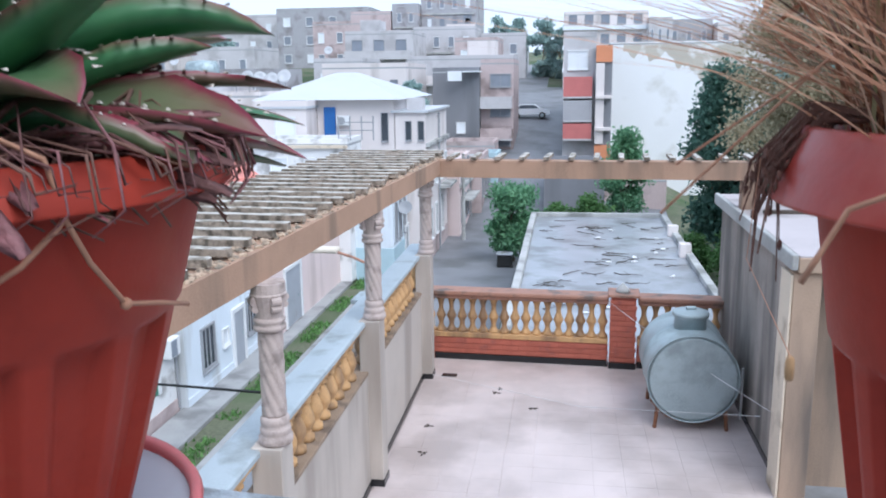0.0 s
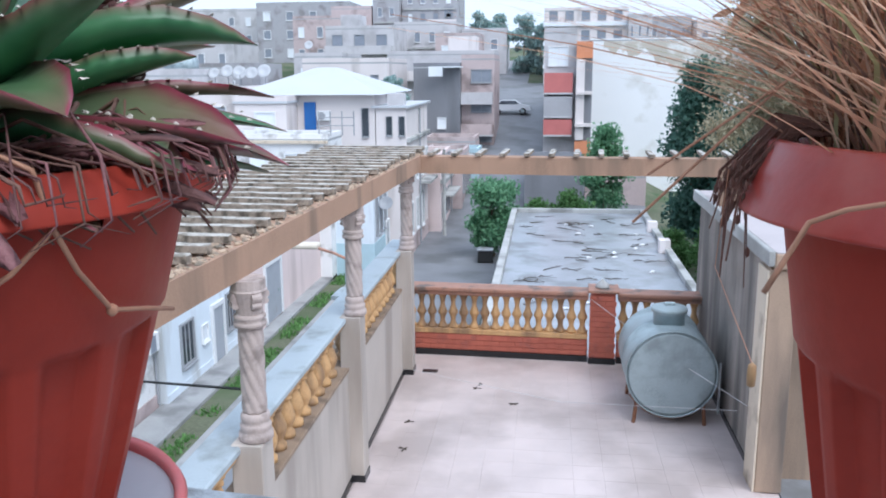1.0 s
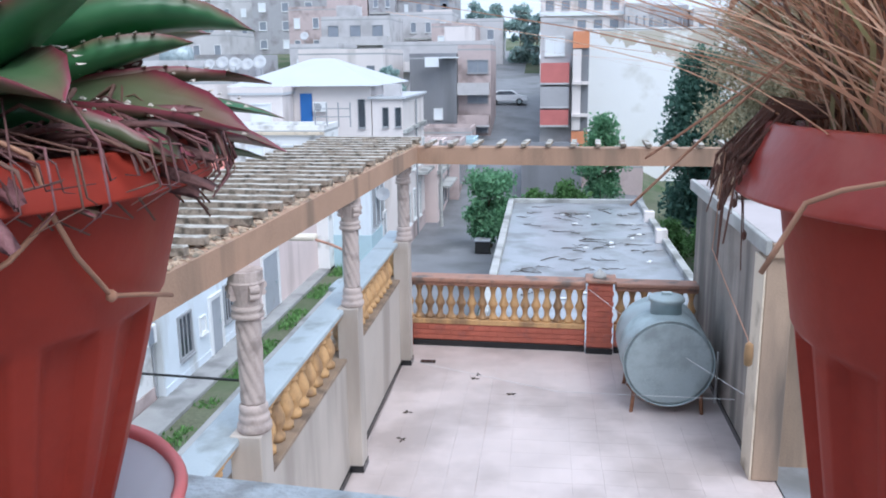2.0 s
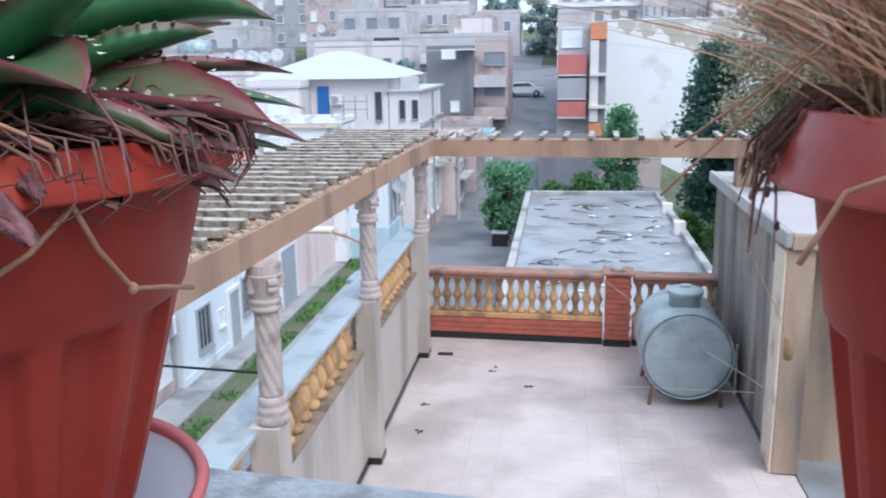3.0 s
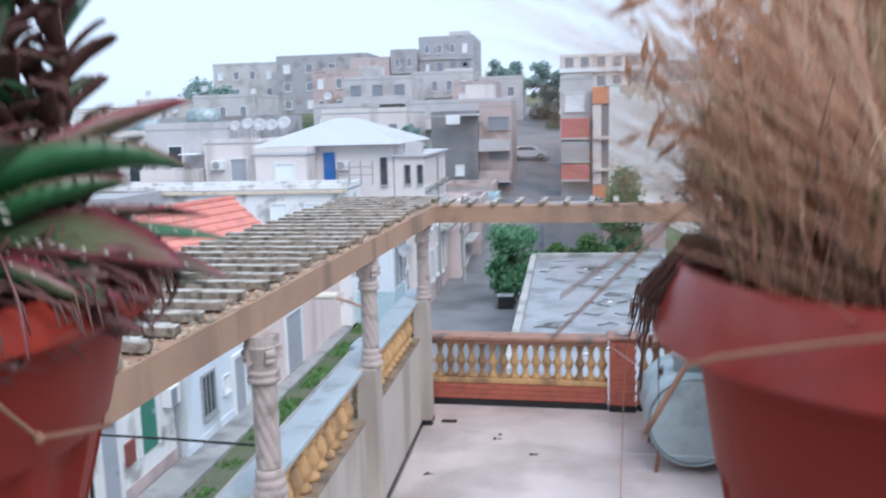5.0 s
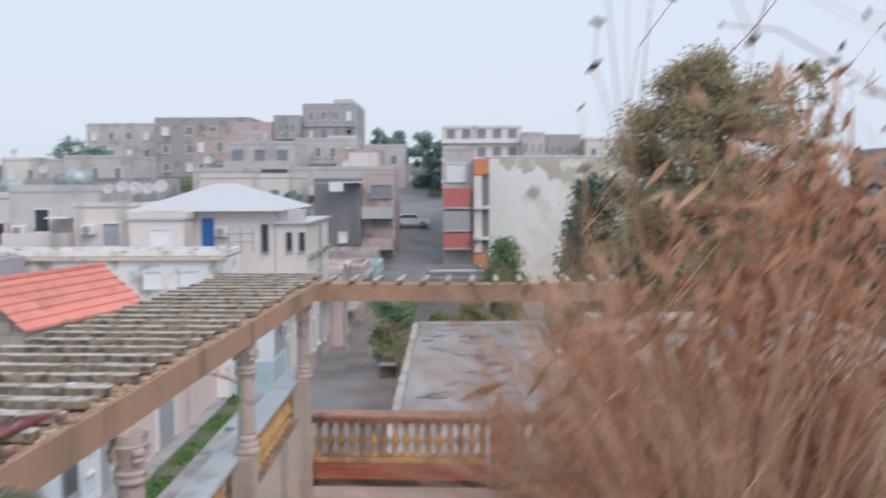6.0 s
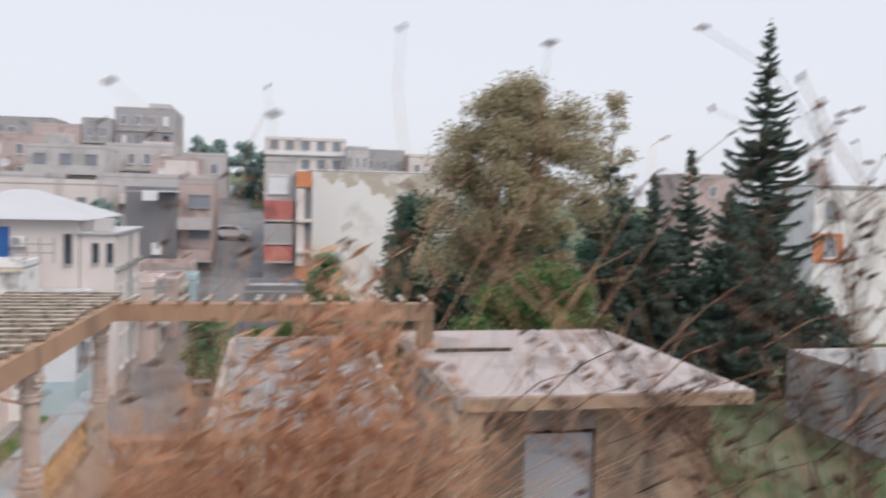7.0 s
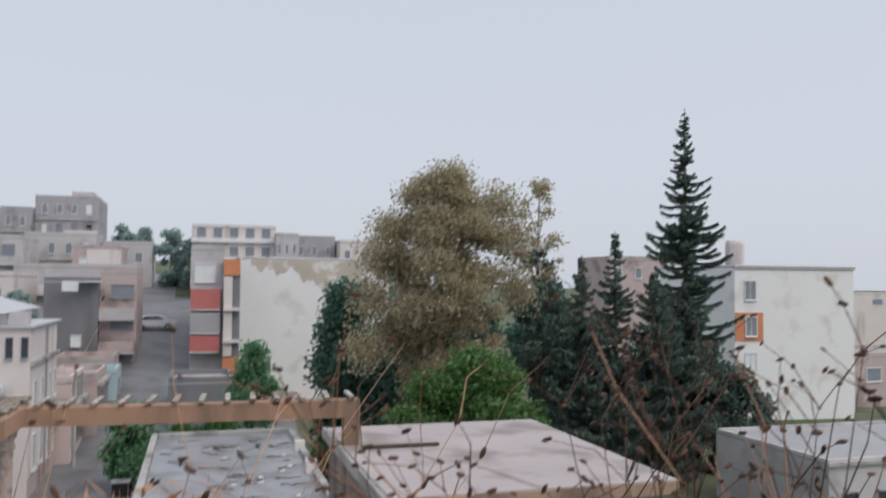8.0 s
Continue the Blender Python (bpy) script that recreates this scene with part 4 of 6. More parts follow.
# dark house at the foot of the hill street
dh = house("dark cement house with two small pale windows", -10.1, -5.95, 75.0, 84.0, -7, 4.2, "darkgrey", "greyroof")
window(dh, "-y", -9.8, -1.0, 0.7, 0.85, 75.0, "lightpane", "frame_w", 0)
window(dh, "-y", -7.95, -1.0, 0.7, 0.85, 75.0, "lightpane", "frame_w", 0)
part("roof_sheet", box(-8.6, -7.4, 73.9, 74.2, 3.5, 4.35), M["lightpane"], dh, "white water box on the roof edge")
part("awning", box(-7.3, -5.7, 73.8, 75.2, 4.25, 4.35), M["lightpane"], dh, "white awning")
dr = house("faded house with open loggias over the street", -5.93, -3.0, 76.0, 84, -7, 4.9, "mauve", "greyroof")
for k in range(3):
    window(dr, "-y", -5.0, 3.0 - 2.6 * k, 1.7, 1.0, 76.0, "pane_grille", "frame_g", 1)
balcony(dr, -5.9, -3.1, 76.0, 1.2, 1.0, 0.9, "lightgrey")
balcony(dr, -5.9, -3.1, 76.0, -1.6, 1.0, 0.9, "mauve")
d2 = house("low faded house by the foot of the street", -8.4, -4.2, 70.0, 74.5, -7, -1.9, "mauve", "greyroof")
window(d2, "-y", -6.2, -3.6, 0.9, 1.1, 70.0, "glass", "frame_w", 0)
window(d2, "-y", -7.8, -3.6, 0.9, 1.1, 70.0, "glass", "frame_w", 0)

# the flats with red balcony panels and their big white gable
rb_ = house("flats with faded red and grey balcony panels", 1.4, 4.05, 72.0, 90.0, -7, 6.9, "lightgrey", "greyroof", name="apartment_building", cat="building")
for k, (z, m) in enumerate(((2.15, "redpanel"), (0.23, "greywall"), (-1.3, "redpanel"), (-4.2, "mauve"))):
    balcony(rb_, 1.42, 3.75, 72.0, z, 1.0, 1.6 if k < 2 else 1.25, m)
window(rb_, "-y", 1.8, 4.4, 1.5, 1.4, 72.0, "lightpane", "frame_w", 1)
wg = house("big white flaking gable of a block of flats", 5.32, 17.4, 75.0, 95.0, -9, 6.35, "gable", "greyroof", parapet=0.1, name="apartment_building", cat="building")
st = part("stairwell", box(4.06, 5.318, 71.0, 95.0, -7, 6.2), M["darkgrey"], wg, "dark stairwell strip")
part("edge_band", box(4.0, 5.31, 70.8, 70.998, 4.9, 6.22), M["orange"], st, "orange painted head")
part("edge_band", box(4.0, 5.31, 70.8, 70.998, -3.4, -1.8), M["orange"], st, "orange painted foot")
part("pillar", box(4.02, 4.7, 70.7, 70.99, -1.7, 4.8), M["creamwall"], st, "pale pillar")
for z in (-0.6, 2.0):
    part("landing", box(4.0, 5.31, 70.4, 70.99, z, z + 0.25), M["creamwall"], st)
# patch of bare plaster along the top of the gable
pv = []
rgp = random.Random(4)
nseg = 60
for i in range(nseg + 1):
    x = 6.4 + 10.95 * i / nseg
    low = 6.2 - 0.7 - 3.6 * smooth(9, 15, x) + 0.9 * noise.noise((x * 1.1, 0.5, 0)) + 0.5 * noise.noise((x * 3.7, 7.5, 0))
    pv += [(x, 74.985, min(6.2, low)), (x, 74.985, 6.33)]
pf = [(2 * i, 2 * i + 2, 2 * i + 3, 2 * i + 1) for i in range(nseg)]
o = mesh_from("bare_plaster", pv, pf, M["flake"], wg)
tagged(o, "patch of bare beige plaster")

# hill town
hill = {}
hs = house("long pale terrace building on the hill", -15.3, -3.9, 90, 98, -3, 5.6, "lightgrey", "greyroof", name="apartment_building", cat="building")
for i in range(5):
    window(hs, "-y", -14.6 + 2.2 * i, 3.4, 1.1, 1.2, 90, "pane_grille", "frame_w", 0)
b8 = house("hill flats with long balconies", -25.9, -17.3, 105, 115, -2, 9.1, "lightgrey", "greyroof", name="apartment_building", cat="building")
for z in (3.2, 6.2):
    balcony(b8, -25.8, -17.4, 105, z, 1.2, 0.9, "lightgrey")
    for i in range(3):
        window(b8, "-y", -25.0 + 2.8 * i, z + 0.3, 1.2, 1.9, 105, "pane_grille", "frame_g", 0)
hill["low white block behind the hipped roof"] = house("low white block behind the hipped roof", -18.7, -11.5, 70, 80, -6, 4.6, "creamwall", "greyroof")
tw = house("tall dark cement block on the hilltop", -20.5, -12.1, 130, 142, 0, 16.1, "greywall", "greyroof", name="apartment_building", cat="building")
window(tw, "-y", -14.0, 12.0, 1.2, 1.4, 130, "pane_grille", "frame_g", 0)
hill["stepped cement block beside the hilltop tower"] = house("stepped cement block beside the hilltop tower", -24.6, -20.6, 128, 140, 0, 14.2, "greywall", "greyroof", name="apartment_building", cat="building")
hill["pale low front block before the tower"] = house("pale low front block before the tower", -19.6, -11.0, 118, 127, 0, 10.2, "lightgrey", "greyroof", name="apartment_building", cat="building")
for lab, x0, x1, yy, top, m, nx, nz in (("bare cement block of flats on the hill", -46.9, -31.0, 140, 14.9, "greywall", 4, 3), ("pale cement flats on the hill", -60.5, -48.5, 145, 14.4, "lightgrey", 4, 2),
                                        ("small pale hill house far off", -56.7, -51.5, 110, 7.4, "creamwall", 2, 1), ("dull rose hill house", -34.0, -25.9, 118, 11.2, "mauve", 3, 2),
                                        ("grey-white house on the hill", -44.0, -36.0, 100, 7.3, "lightgrey", 3, 1), ("rose block on the hill", -31.0, -24.8, 128, 13.2, "mauve", 3, 2),
                                        ("low grey house with roof terrace", -34.5, -24.0, 72, 4.3, "greywall", 3, 1), ("dull rose house on the slope", -48, -36, 78, 4.0, "mauve", 4, 1),
                                        ("pale house on the slope", -24.0, -19.0, 85, 5.4, "lightgrey", 2, 1), ("pale house far along the slope", -70, -57, 100, 6.0, "creamwall", 4, 1),
                                        ("plain grey hill house", -12.5, -7.0, 108, 8.2, "mauve", 2, 1), ("light hill house by the trees", -10.5, -4.2, 122, 9.4, "lightgrey", 2, 1)):
    hh = house(lab, x0, x1, yy, yy + 9, -6, top, m, "greyroof", name="apartment_building" if top > 9 else "house", cat="building" if top > 9 else "house")
    for i in range(nx):
        for k in range(nz):
            step = (x1 - x0) / nx
            window(hh, "-y", x0 + step * (i + 0.3), top - 2.4 - 3 * k, step * 0.28, 1.3, yy, "pane_grille" if (i + k) % 3 else "lightpane", "frame_w", 0)
    if top < 8:
        dish(hh, x0 + 1.5, yy + 0.5, top + 1.2)
ht = house("long cream block with banded storeys on the ridge", 1.1, 11.5, 110, 120, 0, 11.2, "creamwall", "greyroof", name="apartment_building", cat="building")
for z in (4.2, 7.0, 9.4):
    part("band", box(1.0, 11.6, 109.6, 109.998, z, z + 0.5), M["lightpane"], ht, "pale storey band")
    for i in range(5):
        window(ht, "-y", 1.8 + 2.0 * i, z + 0.8, 0.9, 1.0, 110, "pane_grille", "frame_g", 0)
for lab, x0, x1, yy, top, m in (("stepped grey block on the ridge", 11.4, 14.2, 108, 10.2, "lightgrey"), ("grey-roofed house on the ridge", 14.5, 20.0, 115, 10.3, "greywall"),
                                ("cream plastered ridge house", 20.2, 27.0, 112, 9.7, "creamwall"), ("pale house behind the trees", 50.0, 58.0, 92, 7.4, "mauve"),
                                ("low rose house beyond the garden", 62.0, 78.0, 66, -2.5, "mauve"), ("pale grey house in the distance", 100, 130, 140, 3.5, "lightgrey"), ("whitish house in the distance", 132, 160, 150, 2.6, "creamwall")):
    hh = house(lab, x0, x1, yy, yy + 9, -9, top, m, "greyroof")
    for i in range(3):
        window(hh, "-y", x0 + (x1 - x0) * (i + 0.3) / 3, top - 2.2, (x1 - x0) * 0.1, 1.2, yy, "pane_grille", "frame_w", 0)

# white block of flats on the right
wb = house("white four-storey block of flats with orange window surround", 44.7, 56.7, 60, 72, -9.5, 5.85, "gable", "greyroof", parapet=0.1, name="apartment_building", cat="building")
part("parapet_line", box(44.6, 56.8, 59.9, 59.998, 5.75, 6.0), M["greyroof"], wb, "dark roof line")
for k, z in enumerate((3.2, 0.2, -2.8, -5.6)):
    if k == 1:
        part("surround", box(44.72, 47.4, 59.93, 59.997, z - 0.45, z + 1.9), M["orange"], wb, "orange surround")
    window(wb, "-y", 45.7, z, 1.0, 1.5, 59.92 if k == 1 else 60, "lightpane" if k == 2 else "pane_grille", "frame_w", 1)
tank2 = part("roof_tank", moved(lathe([(0.8, 6.1), (0.8, 8.0), (0.7, 8.3), (0.3, 8.4)], 18), Matrix.Translation((47.6, 64, 0))), M["creamwall"], wb, "pale round roof tank")
lh = house("low grey-white house with small windows beside the garden", 27.8, 44.0, 30, 38, -9.5, -3.3, "lightgrey", "greyroof", parapet=0.15)
for x in (28.5, 30.3, 33.6, 37.5):
    window(lh, "-y", x, -5.7, 0.7, 1.2, 30, "glass", "frame_g", 0)
part("downpipe", tube([(32.0, 29.9, -6.4), (32.0, 29.9, -3.3)], 0.06, 6), M["frame_g"], lh)
part("roof_edge", box(27.7, 44.1, 29.85, 29.998, -3.3, -3.15), M["roofedge"], lh, "stained roof edge")

house("low dark cement garage at the end of the street", 0.2, 4.4, 60.5, 66.0, STREET - 0.2, -2.7, "darkgrey", "greyroof")
house("long low garden wall with bare plaster", 4.6, 9.0, 62.5, 63.0, STREET - 0.2, -3.8, "mauve", "greyroof", parapet=0, name="garden_wall", cat="wall")



def facade(parent, x0, x1, y, z0, z1, nx, nz, pane="pane_grille"):
    """Storeys of small windows with a slab edge under each row."""
    dz, dx = (z1 - z0) / nz, (x1 - x0) / nx
    for k in range(nz):
        part("storey_band", box(x0, x1, y - 0.18, y - 0.001, z0 + k * dz - 0.14, z0 + k * dz + 0.10), M["roofedge"], parent, "weathered slab edge")
        for i in range(nx):
            window(parent, "-y", x0 + dx * (i + 0.32), z0 + k * dz + 0.85, dx * 0.34, dz * 0.45, y, "lightpane" if (3 * i + k) % 5 == 0 else pane, "frame_w" if k % 2 else "frame_g", 0)


facade(tw, -20.2, -12.4, 130, 10.4, 16.0, 4, 2)
facade(hill["stepped cement block beside the hilltop tower"], -24.4, -20.8, 128, 8.4, 14.0, 2, 2)
facade(hill["pale low front block before the tower"], -19.4, -11.2, 118, 4.2, 10.0, 4, 2)
facade(hill["low white block behind the hipped roof"], -18.5, -11.7, 70, 1.4, 4.5, 4, 1)
facade(hs, -15.2, -4.0, 90, 0.2, 3.2, 5, 1)

# terraces of the hill flats
balcony(tw, -16.5, -12.2, 130, 10.6, 1.2, 1.0, "creamwall")
balcony(hs, -15.2, -10.0, 90, 3.1, 1.0, 0.9, "creamwall")
part("roof_hut", box(-9.0, -6.0, 92, 96, 5.722, 7.6), M["creamwall"], hs, "small pale hut on the roof")
part("roof_hut", box(-24.4, -22.0, 107, 111, 9.222, 11.0), M["lightgrey"], b8, "small pale hut on the roof")
part("roof_hut", box(-16.0, -13.0, 132, 137, 16.222, 17.4), M["lightgrey"], tw, "small hut on the roof")
# water tanks and dishes on the roofs beside the hipped house
part("roof_tank", moved(lathe([(0.1, -0.9), (0.55, -0.85), (0.6, 0), (0.55, 0.85), (0.1, 0.9)], 16), Matrix.Translation((-19.9, 49.0, 4.42)) @ Matrix.Rotation(math.pi / 2, 4, "Y")), M["galva"], g5, "bluish horizontal roof tank", smooth=True)
part("roof_tank", moved(lathe([(0.1, -0.7), (0.5, -0.65), (0.55, 0), (0.5, 0.65), (0.1, 0.7)], 16), Matrix.Translation((-25.5, 53.0, 4.02)) @ Matrix.Rotation(math.pi / 2, 4, "Y")), M["galva"], g6, "bluish horizontal roof tank", smooth=True)
for k in range(6):
    dish(w3, -18.3 + 0.52 * k, 50.0 + (k % 3) * 0.8, 3.86 + 0.12 * (k % 2), 0.34 + 0.05 * (k % 3))
part("roof_hut", box(-17.6, -16.2, 52.2, 53.6, 2.972, 4.1), M["greywall"], w3, "low grey roof hut")
for x, y, h in ((-20.6, 46.46, 1.0), (-22.0, 46.46, 1.3)):
    part("washing_post", tube([(x, 45.6, 0.86), (x, 45.6, 0.86 + h)], 0.03, 5), M["rust"], g5)
part("awning", box(-19.9, -18.85, 45.3, 46.4, 2.35, 2.42), M["lightpane"], g5, "pale sheet awning")
part("ledge_band", box(-27.0, -9.0, 40.8, 40.998, 0.46, 0.60), M["cream"], lw, "weathered ledge along the roof")
part("blind", box(-16.0, -14.6, 40.94, 40.998, -1.9, -0.2), M["lightpane"], lw, "pale roller shutter")
air_conditioner(lw, -20.7, 41.0, -0.75, 0.7)
part("roof_box", box(-7.0, -6.1, 46.4, 47.2, 2.11, 2.75), M["lightgrey"], w4, "pale box on the corner roof")


def street_front(parent, y0, y1, x1, z0, storeys, front="lightgrey"):
    """Balconies, cornice and rain pipe on a front that faces the street."""
    part("cornice", box(x1 + 0.001, x1 + 0.35, y0, y1, z0 + storeys * 3.0 - 0.15, z0 + storeys * 3.0 + 0.1), M["roofedge"], parent, "projecting cornice")
    part("downpipe", tube([(x1 + 0.12, y1 - 0.4, z0), (x1 + 0.12, y1 - 0.4, z0 + storeys * 3.0)], 0.06, 6), M["frame_g"], parent)
    for k in range(1, storeys):
        b = part("balcony", box(x1 + 0.001, x1 + 0.9, y0 + 0.8, y1 - 0.8, z0 + 3.0 * k - 0.12, z0 + 3.0 * k), M["roofedge"], parent, "concrete balcony slab")
        part("front", box(x1 + 0.82, x1 + 0.9, y0 + 0.8, y1 - 0.8, z0 + 3.0 * k + 0.001, z0 + 3.0 * k + 0.85), M[front], b)
        part("side", box(x1 + 0.002, x1 + 0.819, y0 + 0.8, y0 + 0.88, z0 + 3.0 * k + 0.001, z0 + 3.0 * k + 0.85), M[front], b)


street_front(row_c, 54.2, 60.0, -5.1, S + 0.4, 1)
part("balcony", box(-5.099, -4.3, 54.8, 59.4, S + 2.3, S + 2.42), M["roofedge"], row_c, "concrete balcony slab")
street_front(row_d, 60.2, 66.0, -4.3, S + 1.0, 1)
for y, z, h in ((47.0, -5.2, 1.7), (49.0, -5.2, 1.7), (51.2, -5.4, 2.0), (47.0, -2.2, 1.4), (49.0, -2.2, 1.4), (51.2, -2.2, 1.4), (53.0, -2.2, 1.4)):
    window(w4, "+x", y, z, 0.75, h, -5.9, "glass", "frame_w", 1)
part("balcony", box(-5.899, -5.2, 50.4, 53.8, -2.75, -2.6), M["roofedge"], w4, "concrete balcony slab")
part("dado", box(-5.899, -5.87, 46.0, 54.0, S, S + 1.0), M["mauve"], w4, "dull rose dado")
part("cornice", box(-5.899, -5.7, 46.0, 54.0, 0.1, 0.3), M["roofedge"], w4, "projecting cornice")
part("downpipe", tube([(-5.8, 50.2, S), (-5.8, 50.2, 1.8)], 0.06, 6), M["frame_g"], w4)
utility = empty("utility_pole", "grey concrete utility pole with a crossbar on the street", "pole")
part("pole", tube([(-4.7, 53.0, S), (-4.7, 53.0, S + 5.6)], [0.13, 0.09], 8), M["roofedge"], utility)
part("crossbar", box(-5.2, -4.2, 52.95, 53.05, S + 4.9, S + 5.0, 0.01), M["frame_g"], utility)

# street things
pole = tagged(part("street_pole", tube([(-0.75, 47.5, STREET), (-0.72, 47.5, -3.0)], [0.09, 0.07], 8), M["lightpane"]), "white metal pole beside the street tree", "pole")
binn = empty("waste_bin", "dark wheeled waste bin on the street", "bin")
part("body", box(-1.9, -1.1, 45.2, 45.9, STREET + 0.08, STREET + 0.75, 0.05), M["tyre"], binn)
part("lid", box(-1.95, -1.05, 45.15, 45.95, STREET + 0.751, STREET + 0.84, 0.03), M["greydoor"], binn, "grey lid")
for x in (-1.9, -1.1):
    part("wheel", moved(lathe([(0.08, 0), (0.08, 0.06)], 10), Matrix.Translation((x, 45.3, STREET + 0.11)) @ Matrix.Rotation(math.pi / 2, 4, "Y")), M["tyre"], binn)
lamp = empty("street_lamp", "street lamp with flat pale head on a bracket", "street lamp")
part("pole", tube([(-2.02, 16.0, STREET), (-2.02, 16.0, 0.35)], [0.10, 0.06], 8), M["galva"], lamp)
part("arm", tube([(-2.02, 16.0, 0.34), (-2.3, 16.0, 0.46), (-2.6, 16.0, 0.55)], 0.03, 6), M["coping_red"], lamp, "rusty red arm")
part("head", box(-3.32, -2.58, 15.85, 16.15, 0.55, 0.65, 0.03), M["plate"], lamp, "flat pale lamp head")


def car(label, x, y, length=4.2, heading=0.0):
    """A saloon car standing on the ground, nose to +x before it is turned."""
    c = empty("car", label, "car")
    c.matrix_world = Matrix.Translation((x, y, ground_z(x, y) + 0.05)) @ Matrix.Rotation(heading, 4, "Z")
    pr = [(-2.1, 0.35), (-2.1, 0.85), (-1.5, 0.95), (-0.95, 1.4), (0.55, 1.42), (1.15, 0.98), (2.0, 0.82), (2.1, 0.4)]
    bm = bmesh.new()
    a = [bm.verts.new((px, -0.82 if pz < 1.2 else -0.66, pz)) for px, pz in pr]
    b = [bm.verts.new((px, 0.82 if pz < 1.2 else 0.66, pz)) for px, pz in pr]
    bm.faces.new(a)
    bm.faces.new(list(reversed(b)))
    for i in range(len(pr)):
        j = (i + 1) % len(pr)
        bm.faces.new((a[j], a[i], b[i], b[j]))
    part("body", bm, M["carwhite"], c)
    for s in (-1, 1):
        bm = bmesh.new()
        yy = s * 0.79
        bm.faces.new([bm.verts.new(p) for p in ((-1.35, yy, 0.98), (-0.85, s * 0.70, 1.34), (0.5, s * 0.70, 1.35), (0.98, yy, 1.0))])
        r = bmesh.ops.extrude_face_region(bm, geom=bm.faces[:])
        for v in [g for g in r["geom"] if isinstance(g, bmesh.types.BMVert)]:
            v.co.y += s * 0.035
        part("side_window", bm, M["glass"], c, "dark side glass")
        for wx in (-1.3, 1.3):
            w = part("wheel", moved(lathe([(0.30, 0), (0.32, 0.03), (0.32, 0.17), (0.30, 0.2)], 16), Matrix.Translation((wx, s * 0.80 - 0.1, 0.30)) @ Matrix.Rotation(-math.pi / 2, 4, "X")), M["tyre"], c)
            part("rim", moved(lathe([(0.2, 0), (0.2, 0.22)], 12), Matrix.Translation((wx, s * 0.80 - 0.11, 0.30)) @ Matrix.Rotation(-math.pi / 2, 4, "X")), M["galva"], w)
    return c


car("white saloon car parked across the steep street", -2.1, 88.5)
# ---- trees ----


def leaf_cloud(name, centres, count, size, material, parent, seed, shell=0.55, droop=0.0, aspect=1.6):
    """Many small leaves, scattered in the outer part of the given clumps (x, y, z, rx, ry, rz)."""
    rs = np.random.RandomState(seed)
    cs = np.array(centres, float)
    wgt = cs[:, 3] * cs[:, 4] + cs[:, 4] * cs[:, 5]
    idx = rs.choice(len(cs), count, p=wgt / wgt.sum())
    d = np.clip(rs.normal(size=(count, 3)), -2.4, 2.4) * (0.50 + 0.12 * shell)
    p = cs[idx, :3] + d * cs[idx, 3:]
    a = rs.normal(size=(count, 3))
    a[:, 2] -= droop
    a /= np.linalg.norm(a, axis=1)[:, None]
    b = np.cross(a, rs.normal(size=(count, 3)))
    b /= np.linalg.norm(b, axis=1)[:, None]
    s = size * (0.6 + 0.8 * rs.rand(count))[:, None]
    u, v = a * s * aspect * 0.5, b * s * 0.5
    verts = np.stack([p - u, p + v * 0.8, p + u, p - v * 0.8], 1).reshape(-1, 3)
    faces = np.arange(count * 4).reshape(-1, 4)
    return mesh_from(name, verts.tolist(), faces.tolist(), material, parent)


def clumps(x, y, z0, z1, rx, ry, n, seed, k=0.34, shape=None):
    """Uneven clumps that fill an egg-shaped crown."""
    rg = random.Random(seed)
    out = []
    while len(out) < n:
        a, h, q = rg.uniform(0, 6.283), rg.random(), math.sqrt(rg.random())
        w = shape(h) if shape else math.sin(math.pi * min(1, max(0.03, h * 0.9 + 0.07))) ** 0.6
        s = k * rg.uniform(0.6, 1.25)
        out.append((x + rx * q * w * math.cos(a) * 0.85, y + ry * q * w * math.sin(a) * 0.85, z0 + (z1 - z0) * (0.06 + 0.88 * h), rx * s, ry * s, rx * s * rg.uniform(0.6, 0.9)))
    return out


def tree(label, x, y, top, rx, crown_z, leaves, size, foliage, bark="bark", n=26, seed=1, k=0.34, category="tree", trunk_r=0.22, ry=None, shape=None, shell=0.5, droop=0.0, extra=(), name="tree"):
    z0 = ground_z(x, y)
    t = empty(name, label, category)
    ry = ry or rx
    cl = clumps(x, y, crown_z, top, rx, ry, n, seed, k, shape) + list(extra)
    bm = bmesh.new()
    mid = crown_z + (top - crown_z) * 0.55
    rg = random.Random(seed + 50)
    pts = [(x, y, z0 - 0.1), (x + 0.15, y, z0 + (crown_z - z0) * 0.6), (x - 0.1, y + 0.1, crown_z + 0.3), (x, y, mid), (x + 0.1, y, top - 0.12 * (top - crown_z))]
    add_tube(bm, pts, [trunk_r * 1.25, trunk_r, trunk_r * 0.8, trunk_r * 0.45, trunk_r * 0.12], 8)
    for c in rg.sample(cl, min(len(cl), 16)):
        zb = min(mid, max(crown_z - 0.2, c[2] - 0.4 * (top - crown_z) * 0.5))
        f = (zb - crown_z) / max(0.1, top - crown_z)
        base = Vector((x, y, zb))
        q = Vector(c[:3])
        m = (base + q) / 2 + Vector((0, 0, 0.12 * (q - base).length))
        add_tube(bm, [base, m, q], [trunk_r * 0.42 * (1 - f * 0.5), trunk_r * 0.26, trunk_r * 0.08], 5)
    part("trunk", bm, M[bark], t, "tapered trunk with limbs", smooth=True)
    leaf_cloud("crown", cl, leaves, size, M[foliage], t, seed, shell, droop)
    return t


